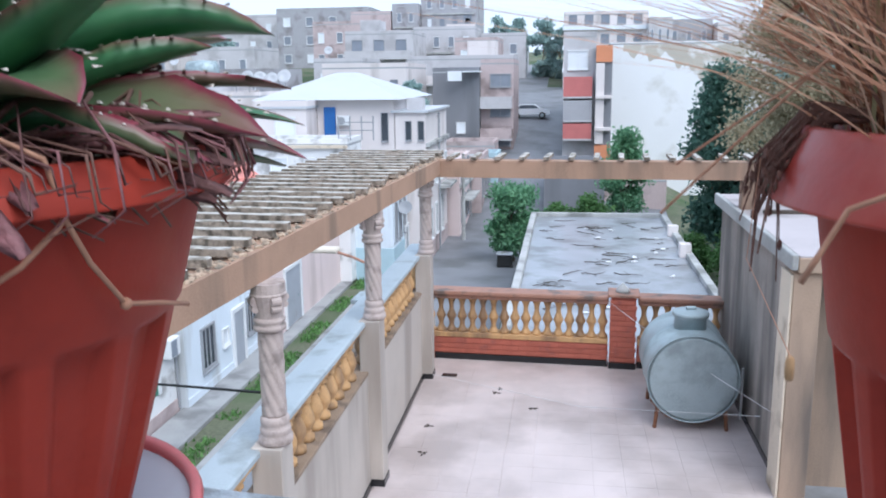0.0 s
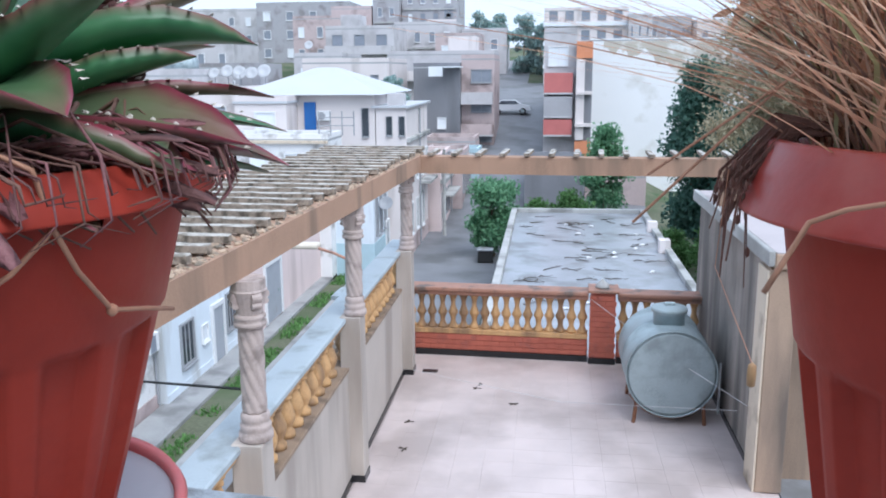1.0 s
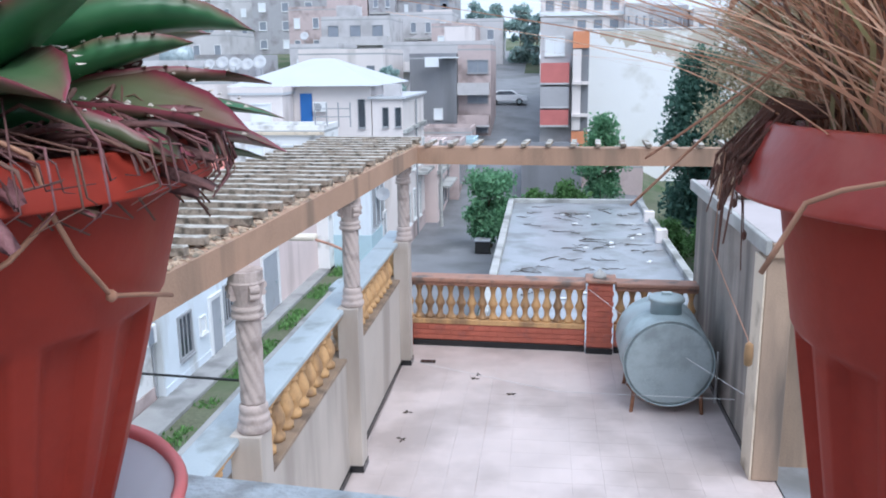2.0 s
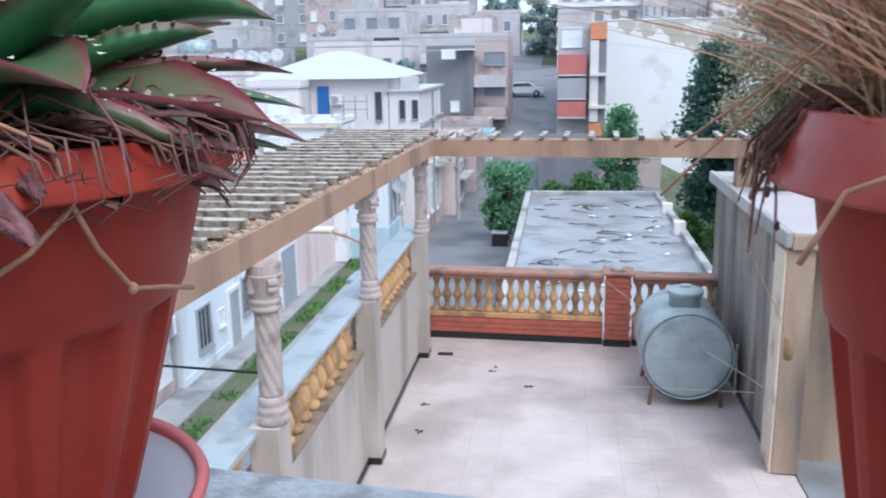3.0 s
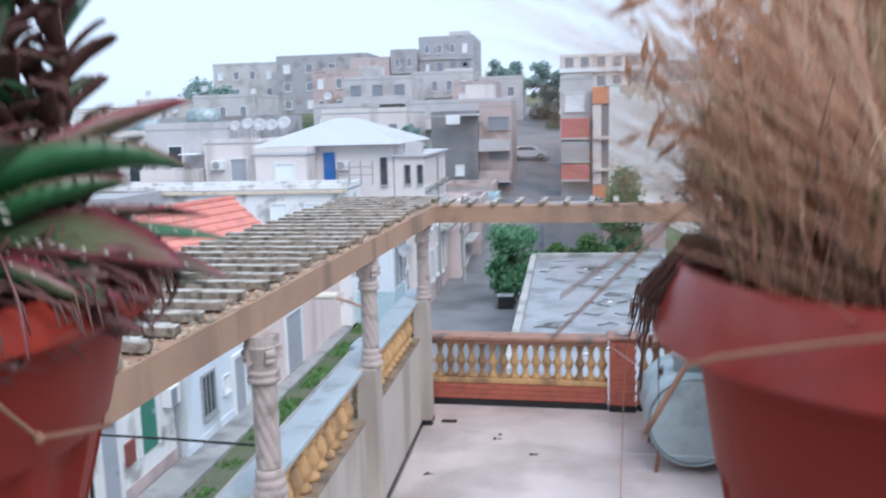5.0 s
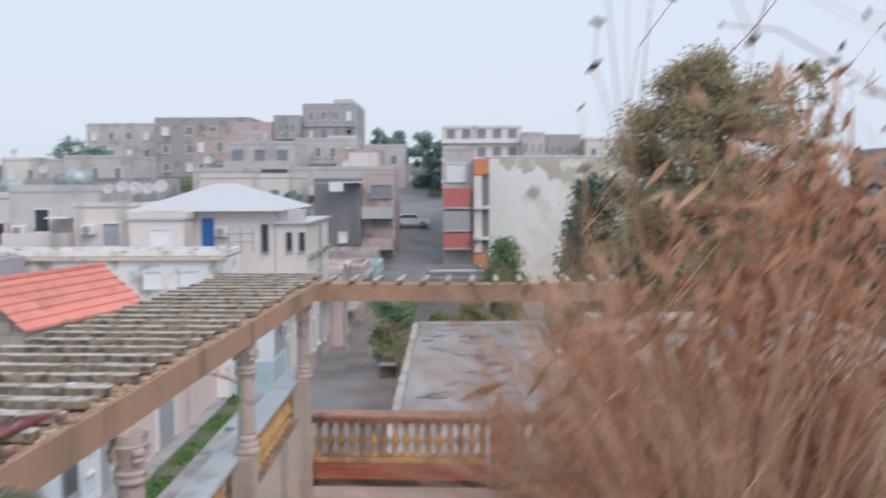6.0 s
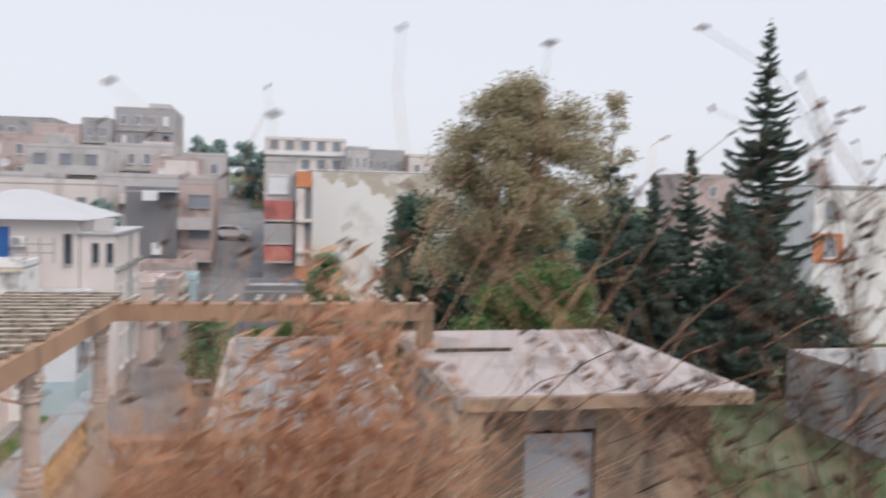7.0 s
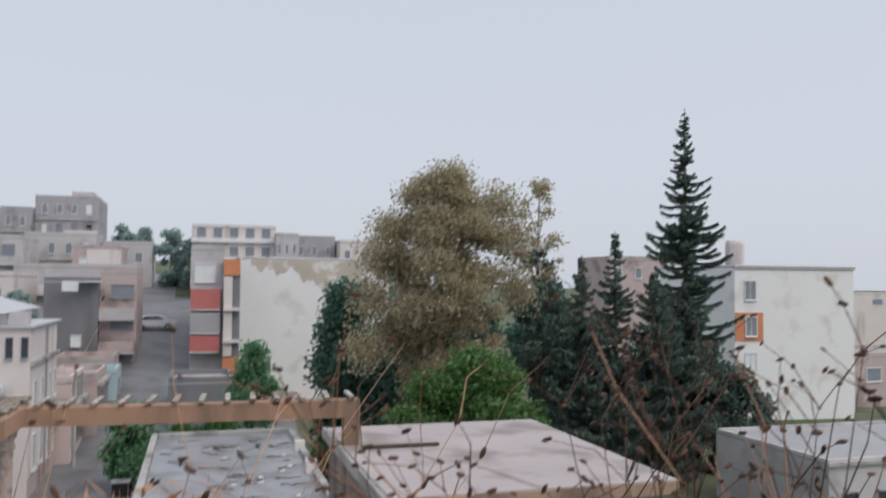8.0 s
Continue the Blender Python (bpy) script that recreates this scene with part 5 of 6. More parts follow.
def conifer(label, x, y, top, r, foliage, seed, tiers=26, low=0.08, dense=1.0, category="tree"):
    """A spruce: whorls of drooping boughs, each a spray of short needles."""
    z0 = ground_z(x, y)
    t = empty("conifer", label, category)
    H = top - z0
    part("trunk", tube([(x, y, z0 - 0.1), (x, y, z0 + H * 0.5), (x, y, top)], [0.28, 0.16, 0.02], 8), M["bark"], t, smooth=True)
    rg = random.Random(seed)
    rs = np.random.RandomState(seed)
    V, Fc = [], []
    for k in range(tiers * 7):
        f = low + (0.985 - low) * rg.random() ** 0.9
        z = z0 + H * f
        reach = max(0.16, r * (1 - f) ** 0.95 * 1.3) if f > 0.80 else r * (1 - f) ** 0.75 * 1.02
        a = rg.uniform(0, 6.283)
        L = reach * rg.uniform(0.5, 1.2) * (1.25 if rg.random() < 0.08 else 1)
        tilt = rg.uniform(-0.02, 0.42)
        m = max(6, int(22 * L * dense))
        for q in range(m):
            s = (q + rg.random()) / m
            px, py = x + math.cos(a) * L * s, y + math.sin(a) * L * s
            pz = z + L * (tilt * s - 0.16 * math.sin(2.2 * s) + 0.10 * s ** 3)
            w = (0.16 + 0.18 * (1 - s)) * (0.75 if f > 0.7 else 1.15)
            for side in (-1, 1, 0):
                b = a + side * rg.uniform(0.4, 1.2)
                dx, dy = math.cos(b) * w, math.sin(b) * w
                i0 = len(V)
                ww = 0.035 + 0.04 * rg.random()
                dz = rg.uniform(0.06, 0.30) * (0.6 if f > 0.75 else 1.0)
                V += [(px - dy * ww / w, py + dx * ww / w, pz), (px + dx, py + dy, pz - dz), (px + dy * ww / w, py - dx * ww / w, pz - 0.02), (px + dx * 0.3, py + dy * 0.3, pz + 0.05)]
                Fc.append((i0, i0 + 1, i0 + 2, i0 + 3))
    mesh_from("crown", V, Fc, M[foliage], t)
    return t


cyp = lambda h: max(0.12, min(1.0, (1 - h) * 1.9, 0.55 + h * 1.5))
tree("tall dark green cypress beside the white gable", 10.55, 50.0, 4.3, 2.0, -6.0, 21000, 0.20, "darkgreen", n=46, seed=11, k=0.42, shape=cyp, shell=0.4, trunk_r=0.2)
tree("dark green cypress in the garden", 12.9, 47.0, 2.2, 2.2, -6.0, 18000, 0.22, "darkgreen", n=46, seed=12, k=0.4, shape=cyp, shell=0.4, trunk_r=0.2)
tree("small leafy green street tree", -1.25, 47.0, -1.75, 1.5, -6.2, 11000, 0.16, "bright", n=30, seed=13, k=0.36, trunk_r=0.10)
tree("light green poplar-like tree by the gable", 5.5, 55.0, 0.75, 1.8, -4.9, 9500, 0.17, "bright", n=36, seed=14, k=0.30, trunk_r=0.12, shape=lambda h: max(0.15, min(1, (1 - h) * 1.5, 0.6 + h)))
tree("large olive-coloured tree with a pale trunk and uneven crown", 13.6, 40.0, 10.0, 3.6, -1.8, 96000, 0.115, "olive", "barkpale", n=105, seed=15, k=0.22, trunk_r=0.34, shell=0.15, droop=0.9,
     extra=[(10.9, 40, 7.0, 0.9, 0.9, 0.8), (10.6, 40, 5.6, 1.2, 1.1, 1.0), (14.0, 40, 9.7, 1.0, 0.9, 0.7), (16.6, 40, 8.3, 1.1, 1.0, 1.0), (17.3, 40, 6.6, 1.0, 1.0, 1.2), (10.2, 40, 3.4, 1.1, 1.0, 1.1), (9.6, 39, 1.2, 1.0, 1.0, 0.9), (17.5, 40, 4.2, 1.0, 1.0, 1.2), (12.2, 40, 8.6, 0.9, 0.8, 0.7)])
tree("round fresh green bushy tree behind the hut", 12.3, 32.0, 1.6, 3.2, -3.6, 34000, 0.15, "green", n=70, seed=16, k=0.22, trunk_r=0.14, shell=0.25)
tree("thin airy tree with sparse grey leaves", 20.4, 44.0, 10.9, 1.35, 2.0, 2600, 0.12, "olive", n=24, seed=17, k=0.34, trunk_r=0.10, shell=0.2, droop=0.8)
for i, (x, y, top, r) in enumerate(((20.2, 43.5, 6.8, 2.1), (22.4, 42.5, 6.0, 2.2), (24.7, 43.0, 7.4, 2.0), (26.6, 42.0, 5.2, 2.4))):
    if i in (1, 2, 3):
        conifer("dark conifer with ragged boughs among the garden trees", x, y, top, r * 1.4, "spruce", 30 + i, 36, 0.03, 0.85)
    else:
        tree("dark ragged evergreen with gaps of sky", x, y, top, r, -5.5, 9000, 0.17, "spruce", n=80, seed=30 + i, k=0.19, trunk_r=0.18, shell=0.1, droop=0.9)
for i, (x, y, top, r) in enumerate(((17.5, 54.0, 4.5, 2.6), (20.5, 56.0, 3.0, 3.0), (24.5, 52.0, 4.0, 3.2), (36.0, 56.0, 1.0, 3.5))):
    tree("dense dark garden tree behind the others", x, y, top, r, -6.0, 9000, 0.26, "darkgreen", n=50, seed=130 + i, k=0.27, trunk_r=0.2)
conifer("tall blue-green spruce with a pointed top", 30.5, 45.0, 15.2, 4.2, "spruce", 41, 44, 0.05, 1.0)
tree("dark evergreen mass under the spruce", 29.5, 44.0, 3.6, 3.0, -7.0, 20000, 0.22, "spruce", n=80, seed=42, k=0.22, trunk_r=0.2, shell=0.1, droop=0.9)
tree("round dark garden shrub", 32.2, 43.0, -0.5, 2.2, -7.2, 8000, 0.24, "spruce", n=36, seed=43, k=0.28, trunk_r=0.15, shell=0.3)
for i, (x, y, top, r, cz) in enumerate(((10.0, 42.0, -4.0, 1.2, -6.4), (8.6, 45.0, -4.6, 1.0, -6.4), (9.5, 20.0, -4.6, 1.6, -6.5), (13.5, 18.0, -4.0, 2.0, -6.5), (3.0, 47.0, -2.6, 1.2, -5.5), (1.2, 48.0, -3.4, 1.0, -5.6))):
    tree("leafy green garden shrub", x, y, top, r, cz, 3600, 0.15, "green", n=20, seed=60 + i, k=0.34, trunk_r=0.06, category="shrub", name="shrub")
# far trees, with the haze put into their foliage colour
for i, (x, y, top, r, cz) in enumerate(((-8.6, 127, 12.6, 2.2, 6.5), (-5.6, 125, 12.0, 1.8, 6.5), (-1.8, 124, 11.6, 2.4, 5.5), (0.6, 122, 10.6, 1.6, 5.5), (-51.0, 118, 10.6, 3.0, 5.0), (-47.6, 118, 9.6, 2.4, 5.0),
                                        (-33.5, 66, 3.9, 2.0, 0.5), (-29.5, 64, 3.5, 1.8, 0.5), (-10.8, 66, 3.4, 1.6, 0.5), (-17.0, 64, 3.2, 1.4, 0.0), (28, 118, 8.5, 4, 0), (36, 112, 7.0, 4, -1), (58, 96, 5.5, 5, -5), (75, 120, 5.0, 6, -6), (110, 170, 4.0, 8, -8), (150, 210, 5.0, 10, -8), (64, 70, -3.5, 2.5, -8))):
    tree("green tree among the hill houses, its foliage paled for haze", x, y, top, r * 1.1, cz - 2.5, 2600, 0.42, "hazegreen", "barkpale", n=34, seed=80 + i, k=0.28, trunk_r=0.15, shell=0.2)

# ---- pots on the ledge ----
LZ = 3.596


def flower_pot(x, y, z, r_top, r_base, height, lip_r, lip_h, flutes=16, name="flower_pot", label="", rim="potrim"):
    p = empty(name, label, "flower pot")
    p.location = (x, y, z)
    h0 = height - lip_h
    bm = bmesh.new()
    seg, rings = flutes * 12, []
    prof = [(0.0, r_base * 0.96), (0.006, r_base), (h0 * 0.12, None), (h0 * 0.35, None), (h0 * 0.55, None), (h0 * 0.66, None), (h0 * 0.685, None), (h0 * 0.70, None), (h0, None)]
    for z_, r_ in prof:
        f = z_ / h0
        r_ = r_ or r_base + (r_top - r_base) * f ** 0.9
        grooved = 0.008 < z_ < h0 * 0.68
        ring = []
        for i in range(seg):
            a = 2 * math.pi * i / seg
            c = math.cos(flutes * a)
            k = r_ - (0.0065 * (1 if c > 0.0 else (0 if c < -0.45 else (c + 0.45) / 0.45)) if grooved else 0.0) + (0.0016 if z_ > h0 * 0.69 else 0)
            ring.append(bm.verts.new((k * math.cos(a), k * math.sin(a), z_)))
        rings.append(ring)
    for s, q in zip(rings, rings[1:]):
        for i in range(seg):
            j = (i + 1) % seg
            bm.faces.new((s[i], s[j], q[j], q[i]))
    bm.faces.new(list(reversed(rings[0])))
    part("body", bm, M["pot"], p, "fluted lower body", smooth=True)
    lip = [(r_top - 0.002, h0 + 0.002), (r_top + 0.001, h0 + 0.0015), (lip_r - 0.001, h0 - 0.001), (lip_r - 0.0002, h0 - 0.0008), (lip_r, h0), (lip_r - 0.0003, h0 + 0.001), (lip_r - 0.006, h0 + lip_h * 0.6), (lip_r - 0.011, height - 0.004), (lip_r - 0.0125, height - 0.001), (lip_r - 0.0145, height), (lip_r - 0.0165, height - 0.001), (lip_r - 0.0175, height - 0.003), (r_top - 0.006, h0 - 0.02)]
    part("rim", lathe(lip, 64, caps=False), M[rim], p, "broad rolled rim", smooth=True)
    bm = lathe([(r_top - 0.007, height - 0.028), (r_top * 0.6, height - 0.02), (0.01, height - 0.016)], 32, caps=False)
    for v in bm.verts:
        v.co.z += noise.noise(v.co * 60) * 0.006
    part("soil", bm, M["soil"], p, "dry dark soil", smooth=True)
    return p


LP, RP, TP = Vector((1.448, 0.965, LZ + 0.010)), Vector((2.012, 0.97, LZ)), Vector((2.47, 0.96, LZ))
flower_pot(*LP, 0.143, 0.080, 0.242, 0.160, 0.020, 16, rim="pot", label="fluted terracotta-red plastic pot with a fleshy plant, in a saucer")
flower_pot(*RP, 0.106, 0.068, 0.262, 0.129, 0.034, 14, label="terracotta-red plastic pot with broad rim and dry grass")
flower_pot(*TP, 0.112, 0.070, 0.235, 0.128, 0.032, 14, label="terracotta-red plastic pot with withered branching stalks")
sc = empty("saucer", "grey-white plastic saucer with a pink-red rim under the pot", "saucer")
sc.location = (LP.x, LP.y, LZ)
part("dish", lathe([(0.098, 0.0), (0.102, 0.004), (0.126, 0.031), (0.122, 0.032), (0.098, 0.008), (0.01, 0.008)], 56), M["saucer"], sc, smooth=True)
part("edge", lathe([(0.123, 0.0315), (0.125, 0.029), (0.129, 0.030), (0.131, 0.035), (0.128, 0.040), (0.123, 0.037), (0.123, 0.0315)], 56, caps=False), M["saucer_rim"], sc, "pink-red rolled rim", smooth=True)

# ---- fleshy plant ----


def leaf_mesh(length, width, lift, droop, seed):
    """A thick pointed leaf along +x with a shallow trough; uv along and across it."""
    rg = random.Random(seed)
    bm = bmesh.new()
    uvl = bm.loops.layers.uv.new("UVMap")
    n, rows = 14, []
    for i in range(n + 1):
        s = i / n
        w = width * (0.62 + 1.0 * s - 0.55 * s * s) * (1 - s ** 4.0) ** 0.75 if s < 1 else 0.0
        w = max(w, 0.0006)
        x = length * s * (1 - 0.12 * droop * s)
        z = length * (lift * s - droop * s * s)
        tw = 0.25 * math.sin(seed + 2 * s)
        row = []
        for j, (u, up) in enumerate(((-1, 0.20), (-0.55, 0.05), (0, 0.0), (0.55, 0.05), (1, 0.20))):
            row.append((bm.verts.new((x, u * w * 0.5 + tw * 0.03 * s + rg.uniform(-0.03, 0.03) * w, z + up * w + rg.uniform(-0.025, 0.025) * w)), (s, (u + 1) / 2)))
        th = 0.22 * width * (1 - s ** 2) + 0.0004
        for u in (0.6, 0, -0.6):
            row.append((bm.verts.new((x, u * w * 0.5 + tw * 0.01 * s, z - th * (1 - 0.5 * abs(u)))), (s, (u + 1) / 2)))
        rows.append(row)
    m = len(rows[0])
    for p, q in zip(rows, rows[1:]):
        for k in range(m):
            j = (k + 1) % m
            f = bm.faces.new((p[k][0], q[k][0], q[j][0], p[j][0]))
            for lp, uv in zip(f.loops, (p[k][1], q[k][1], q[j][1], p[j][1])):
                lp[uvl].uv = uv
    return bm


def leaf_teeth(length, width, lift, droop, count=13):
    """Pale teeth along both edges of a leaf made with the same sizes."""
    bm = bmesh.new()
    for k in range(2 * count):
        s = 0.10 + 0.82 * (k // 2) / count
        side = -1 if k % 2 else 1
        w = width * (0.62 + 1.0 * s - 0.55 * s * s) * (1 - s ** 4.0) ** 0.75
        x, z = length * s * (1 - 0.12 * droop * s), length * (lift * s - droop * s * s) + 0.20 * w
        q = Vector((x, side * w * 0.5, z))
        tip = q + Vector((0.0022, side * 0.0034, 0.0006))
        ring = [bm.verts.new(q + d) for d in (Vector((-0.0016, 0, 0)), Vector((0.0016, 0, 0)), Vector((0, -side * 0.0006, 0.0012)), )]
        top = bm.verts.new(tip)
        for a, b in ((0, 1), (1, 2), (2, 0)):
            bm.faces.new((ring[a], ring[b], top))
    return bm


plant = empty("succulent_plant", "fleshy rosette plant with red-edged green leaves and withered lower leaves", "plant")
rng = random.Random(21)
PZ = LP.z + 0.232
specs = []
for i in range(14):
    specs.append((i * 25.7 + rng.uniform(-9, 9), rng.uniform(0.14, 0.19), rng.uniform(0.044, 0.060), rng.uniform(0.25, 0.5), rng.uniform(0.3, 0.5), 0.012))
for i in range(14):
    specs.append((i * 25.7 + 12 + rng.uniform(-9, 9), rng.uniform(0.13, 0.175), rng.uniform(0.040, 0.054), rng.uniform(0.6, 1.0), rng.uniform(0.2, 0.5), 0.02))
for i in range(12):
    specs.append((i * 30 + 5 + rng.uniform(-12, 12), rng.uniform(0.09, 0.13), rng.uniform(0.032, 0.044), rng.uniform(1.2, 1.9), rng.uniform(0.1, 0.4), 0.03))
# the long leaves that reach out over the rim towards the street
specs += [(25, 0.215, 0.042, 0.30, 0.34, 0.016), (38, 0.225, 0.026, 0.32, 0.30, 0.022), (10, 0.195, 0.062, 0.42, 0.42, 0.024), (48, 0.20, 0.038, 0.55, 0.25, 0.03), (-12, 0.18, 0.064, 0.38, 0.40, 0.02), (32, 0.20, 0.044, 0.72, 0.25, 0.034), (20, 0.205, 0.028, 0.42, 0.30, 0.026), (30, 0.20, 0.022, 0.20, 0.24, 0.008), (-28, 0.17, 0.066, 0.55, 0.45, 0.03),
          (14, 0.20, 0.050, 0.70, 0.48, 0.04)]
for i, (a, L, w, lift, droop, dz) in enumerate(specs):
    o = part("leaf", leaf_mesh(L * 0.9, w * 0.95, lift, droop, i), M["aloe"], plant, smooth=True)
    ra = radians(a)
    o.matrix_local = Matrix.Translation((LP.x + 0.018 * math.cos(ra), LP.y + 0.018 * math.sin(ra), PZ + dz - 0.01)) @ Matrix.Rotation(ra, 4, "Z") @ Matrix.Rotation(radians(rng.uniform(-18, 18)), 4, "X")
    if L > 0.13:
        tagged(part("teeth", leaf_teeth(L * 0.9, w * 0.95, lift, droop), M["tooth"], o, "row of small pale teeth"), kind="stuff")
for i in range(130):
    a = rng.uniform(0, 360) if i < 26 else rng.uniform(-80, 85)
    o = part("dead_leaf", leaf_mesh(rng.uniform(0.055, 0.115), rng.uniform(0.008, 0.020), rng.uniform(0.2, 0.55), rng.uniform(0.2, 0.5), 100 + i), M["leaf_dead"] if i % 3 else M["leaf_mauve"], plant, "withered brown-purple leaf", smooth=True)
    ra = radians(a)
    o.matrix_local = Matrix.Translation((LP.x + (0.040 + 0.0003 * i) * math.cos(ra), LP.y + (0.040 + 0.0003 * i) * math.sin(ra), PZ + 0.002)) @ Matrix.Rotation(ra, 4, "Z") @ Matrix.Rotation(radians(rng.uniform(-50, 50)), 4, "X")
for i in range(60):
    a = rng.uniform(-1.9, 1.5)
    p0 = Vector((LP.x + 0.05 * math.cos(a), LP.y + 0.05 * math.sin(a), PZ - 0.01))
    p1 = p0 + Vector((0.07 * math.cos(a + 0.5), 0.07 * math.sin(a + 0.5), rng.uniform(0.01, 0.05)))
    p2 = p0 + Vector((0.095 * math.cos(a - 0.3), 0.095 * math.sin(a - 0.3), rng.uniform(-0.01, 0.03)))
    p3 = p2 + Vector((0.01, 0.01, -rng.uniform(0.0, 0.025)))
    part("root", tube([p0, p1, p2, p3], [0.0014, 0.0013, 0.001, 0.0006], 5), M["root"], plant, "thin dried stem", smooth=True)

# withered roots and leaf shreds that drape over the rim
for i in range(90):
    a = rng.uniform(-2.3, 0.9)
    ca, sa = math.cos(a), math.sin(a)
    k = rng.uniform(-0.25, 0.25)
    cb, sb = math.cos(a + k), math.sin(a + k)
    r1 = 0.163 + rng.uniform(0.0, 0.008)
    low = rng.uniform(-0.006, 0.020)
    pts = [(LP.x + 0.07 * ca, LP.y + 0.07 * sa, PZ + rng.uniform(0.0, 0.03)), (LP.x + 0.125 * ca, LP.y + 0.125 * sa, PZ + 0.014 + rng.uniform(0, 0.022)),
           (LP.x + r1 * cb, LP.y + r1 * sb, PZ + 0.010 + rng.uniform(-0.004, 0.008)), (LP.x + (r1 + 0.004) * cb, LP.y + (r1 + 0.004) * sb, PZ - low * 0.5), (LP.x + r1 * math.cos(a + 1.6 * k), LP.y + r1 * math.sin(a + 1.6 * k), PZ - low)]
    w = rng.uniform(0.0004, 0.0011)
    part("root", tube(pts, [w, w, w * 1.2, w * 0.9, w * 0.4], 5), M[("leaf_dead", "leaf_mauve", "root")[i % 3]], plant, "withered shred over the rim", smooth=True)

# dark upright stems with crowded leaves among the rosette
spike = empty("leafy_stem_plant", "upright stem plant with crowded dark purple-green leaves", "plant")
rng = random.Random(77)
for sx, sy, hh in ((0.075, 0.10, 0.25), (0.050, 0.085, 0.20)):
    part("stem", tube([(LP.x + sx * 0.7, LP.y + sy * 0.7, PZ - 0.035), (LP.x + sx, LP.y + sy, PZ + hh * 0.5), (LP.x + sx, LP.y + sy, PZ + hh)], [0.006, 0.005, 0.002], 7), M["root"], spike)
    for i in range(54):
        f = i / 54
        o = part("leaf", leaf_mesh(rng.uniform(0.035, 0.06) * (1.05 - 0.45 * f), rng.uniform(0.012, 0.019), rng.uniform(0.6, 1.3), 0.4, 200 + i), M["leaf_dead"] if i % 4 else M["aloe"], spike, smooth=True)
        o.matrix_local = Matrix.Translation((LP.x + sx * (0.85 + 0.15 * min(1, 2 * f)), LP.y + sy, PZ + 0.01 + hh * 0.93 * f)) @ Matrix.Rotation(radians(i * 137.5), 4, "Z") @ Matrix.Rotation(radians(rng.uniform(-25, 25)), 4, "X")

# strings round the pots
STRING_A = [(1.5600, 0.8700, 3.862), (1.5767, 0.8805, 3.8512), (1.5803, 0.8863, 3.8242), (1.5809, 0.8996, 3.8036), (1.5822, 0.9232, 3.7788), (1.5859, 0.95, 3.7722), (1.5808, 0.99, 3.7603)]
STRING_B = [(1.556, 0.8652, 3.800), (1.5662, 0.8735, 3.8075), (1.5781, 0.8833, 3.8223), (1.5801, 0.886, 3.8261)]
STRING_D = [(1.560, 0.980, 3.858), (1.5895, 0.952, 3.853), (1.6037, 0.9291, 3.8463), (1.6073, 0.9511, 3.8408)]
STRING_C = [(1.8698, 0.8712, 3.8087), (1.8766, 0.8730, 3.8202), (1.8856, 0.8768, 3.8345), (1.8960, 0.870, 3.8405), (1.935, 0.858, 3.850), (1.99, 0.842, 3.862)]
STRAWS = [((1.8306, 0.963, 3.8185), (1.905, 0.9425, 3.899)), ((1.838, 0.975, 3.840), (1.905, 0.958, 3.892))]
st_l = empty("string", "tan string tied round the red pot", "string")
part("loop", tube(STRING_A, 0.0013, 6), M["string"], st_l, smooth=True)
part("tail", tube(STRING_B, 0.0013, 6), M["string"], st_l, smooth=True)
part("tail", tube(STRING_D, 0.0011, 6), M["string"], st_l, smooth=True)
part("knot", moved(lathe([(0.001, -0.003), (0.0027, -0.0015), (0.0027, 0.0015), (0.001, 0.003)], 10), Matrix.Translation(STRING_A[4])), M["string"], st_l, smooth=True)
st_r = empty("string", "tan string hung over the broad pot rim", "string")
part("loop", tube(STRING_C, 0.0011, 6), M["string"], st_r, smooth=True)

# ---- dry grass ----


def blades(name, base, n, h0, h1, spread, width, material, parent, seed, lean=(0, 0), r0=0.07, zone=None):
    """Thin curved blades that rise from a pot and bend outwards."""
    rg = random.Random(seed)
    V, Fc = [], []
    for i in range(n):
        a = rg.uniform(0, 6.283)
        r = r0 * math.sqrt(rg.random())
        p = Vector((base.x + r * math.cos(a), base.y + r * math.sin(a), base.z))
        h = rg.uniform(h0, h1)
        b = a + rg.uniform(-0.7, 0.7)
        out = spread * rg.uniform(0.1, 1.0)
        ox, oy = math.cos(b) * out + lean[0], math.sin(b) * out + lean[1]
        if p.y + oy < base.y - 0.30:
            oy = -0.30
        curl = rg.uniform(0.6, 1.5)
        side = Vector((-math.sin(b), math.cos(b), rg.uniform(-0.3, 0.3))) * width * rg.uniform(0.5, 1.3)
        k0 = len(V)
        m = 5
        for s in range(m + 1):
            f = s / m
            bend = f ** (1 + curl)
            c = p + Vector((ox * bend + 0.012 * math.sin(5 * f + i), oy * bend + 0.012 * math.cos(4 * f + i), h * (f - 0.25 * bend * abs(out) / max(spread, 0.01))))
            wv = side * (1 - 0.85 * f)
            V += [tuple(c - wv), tuple(c + wv)]
        for s in range(m):
            q = k0 + 2 * s
            Fc.append((q, q + 1, q + 3, q + 2))
    return tagged(mesh_from(name, V, Fc, material, parent), kind="stuff")


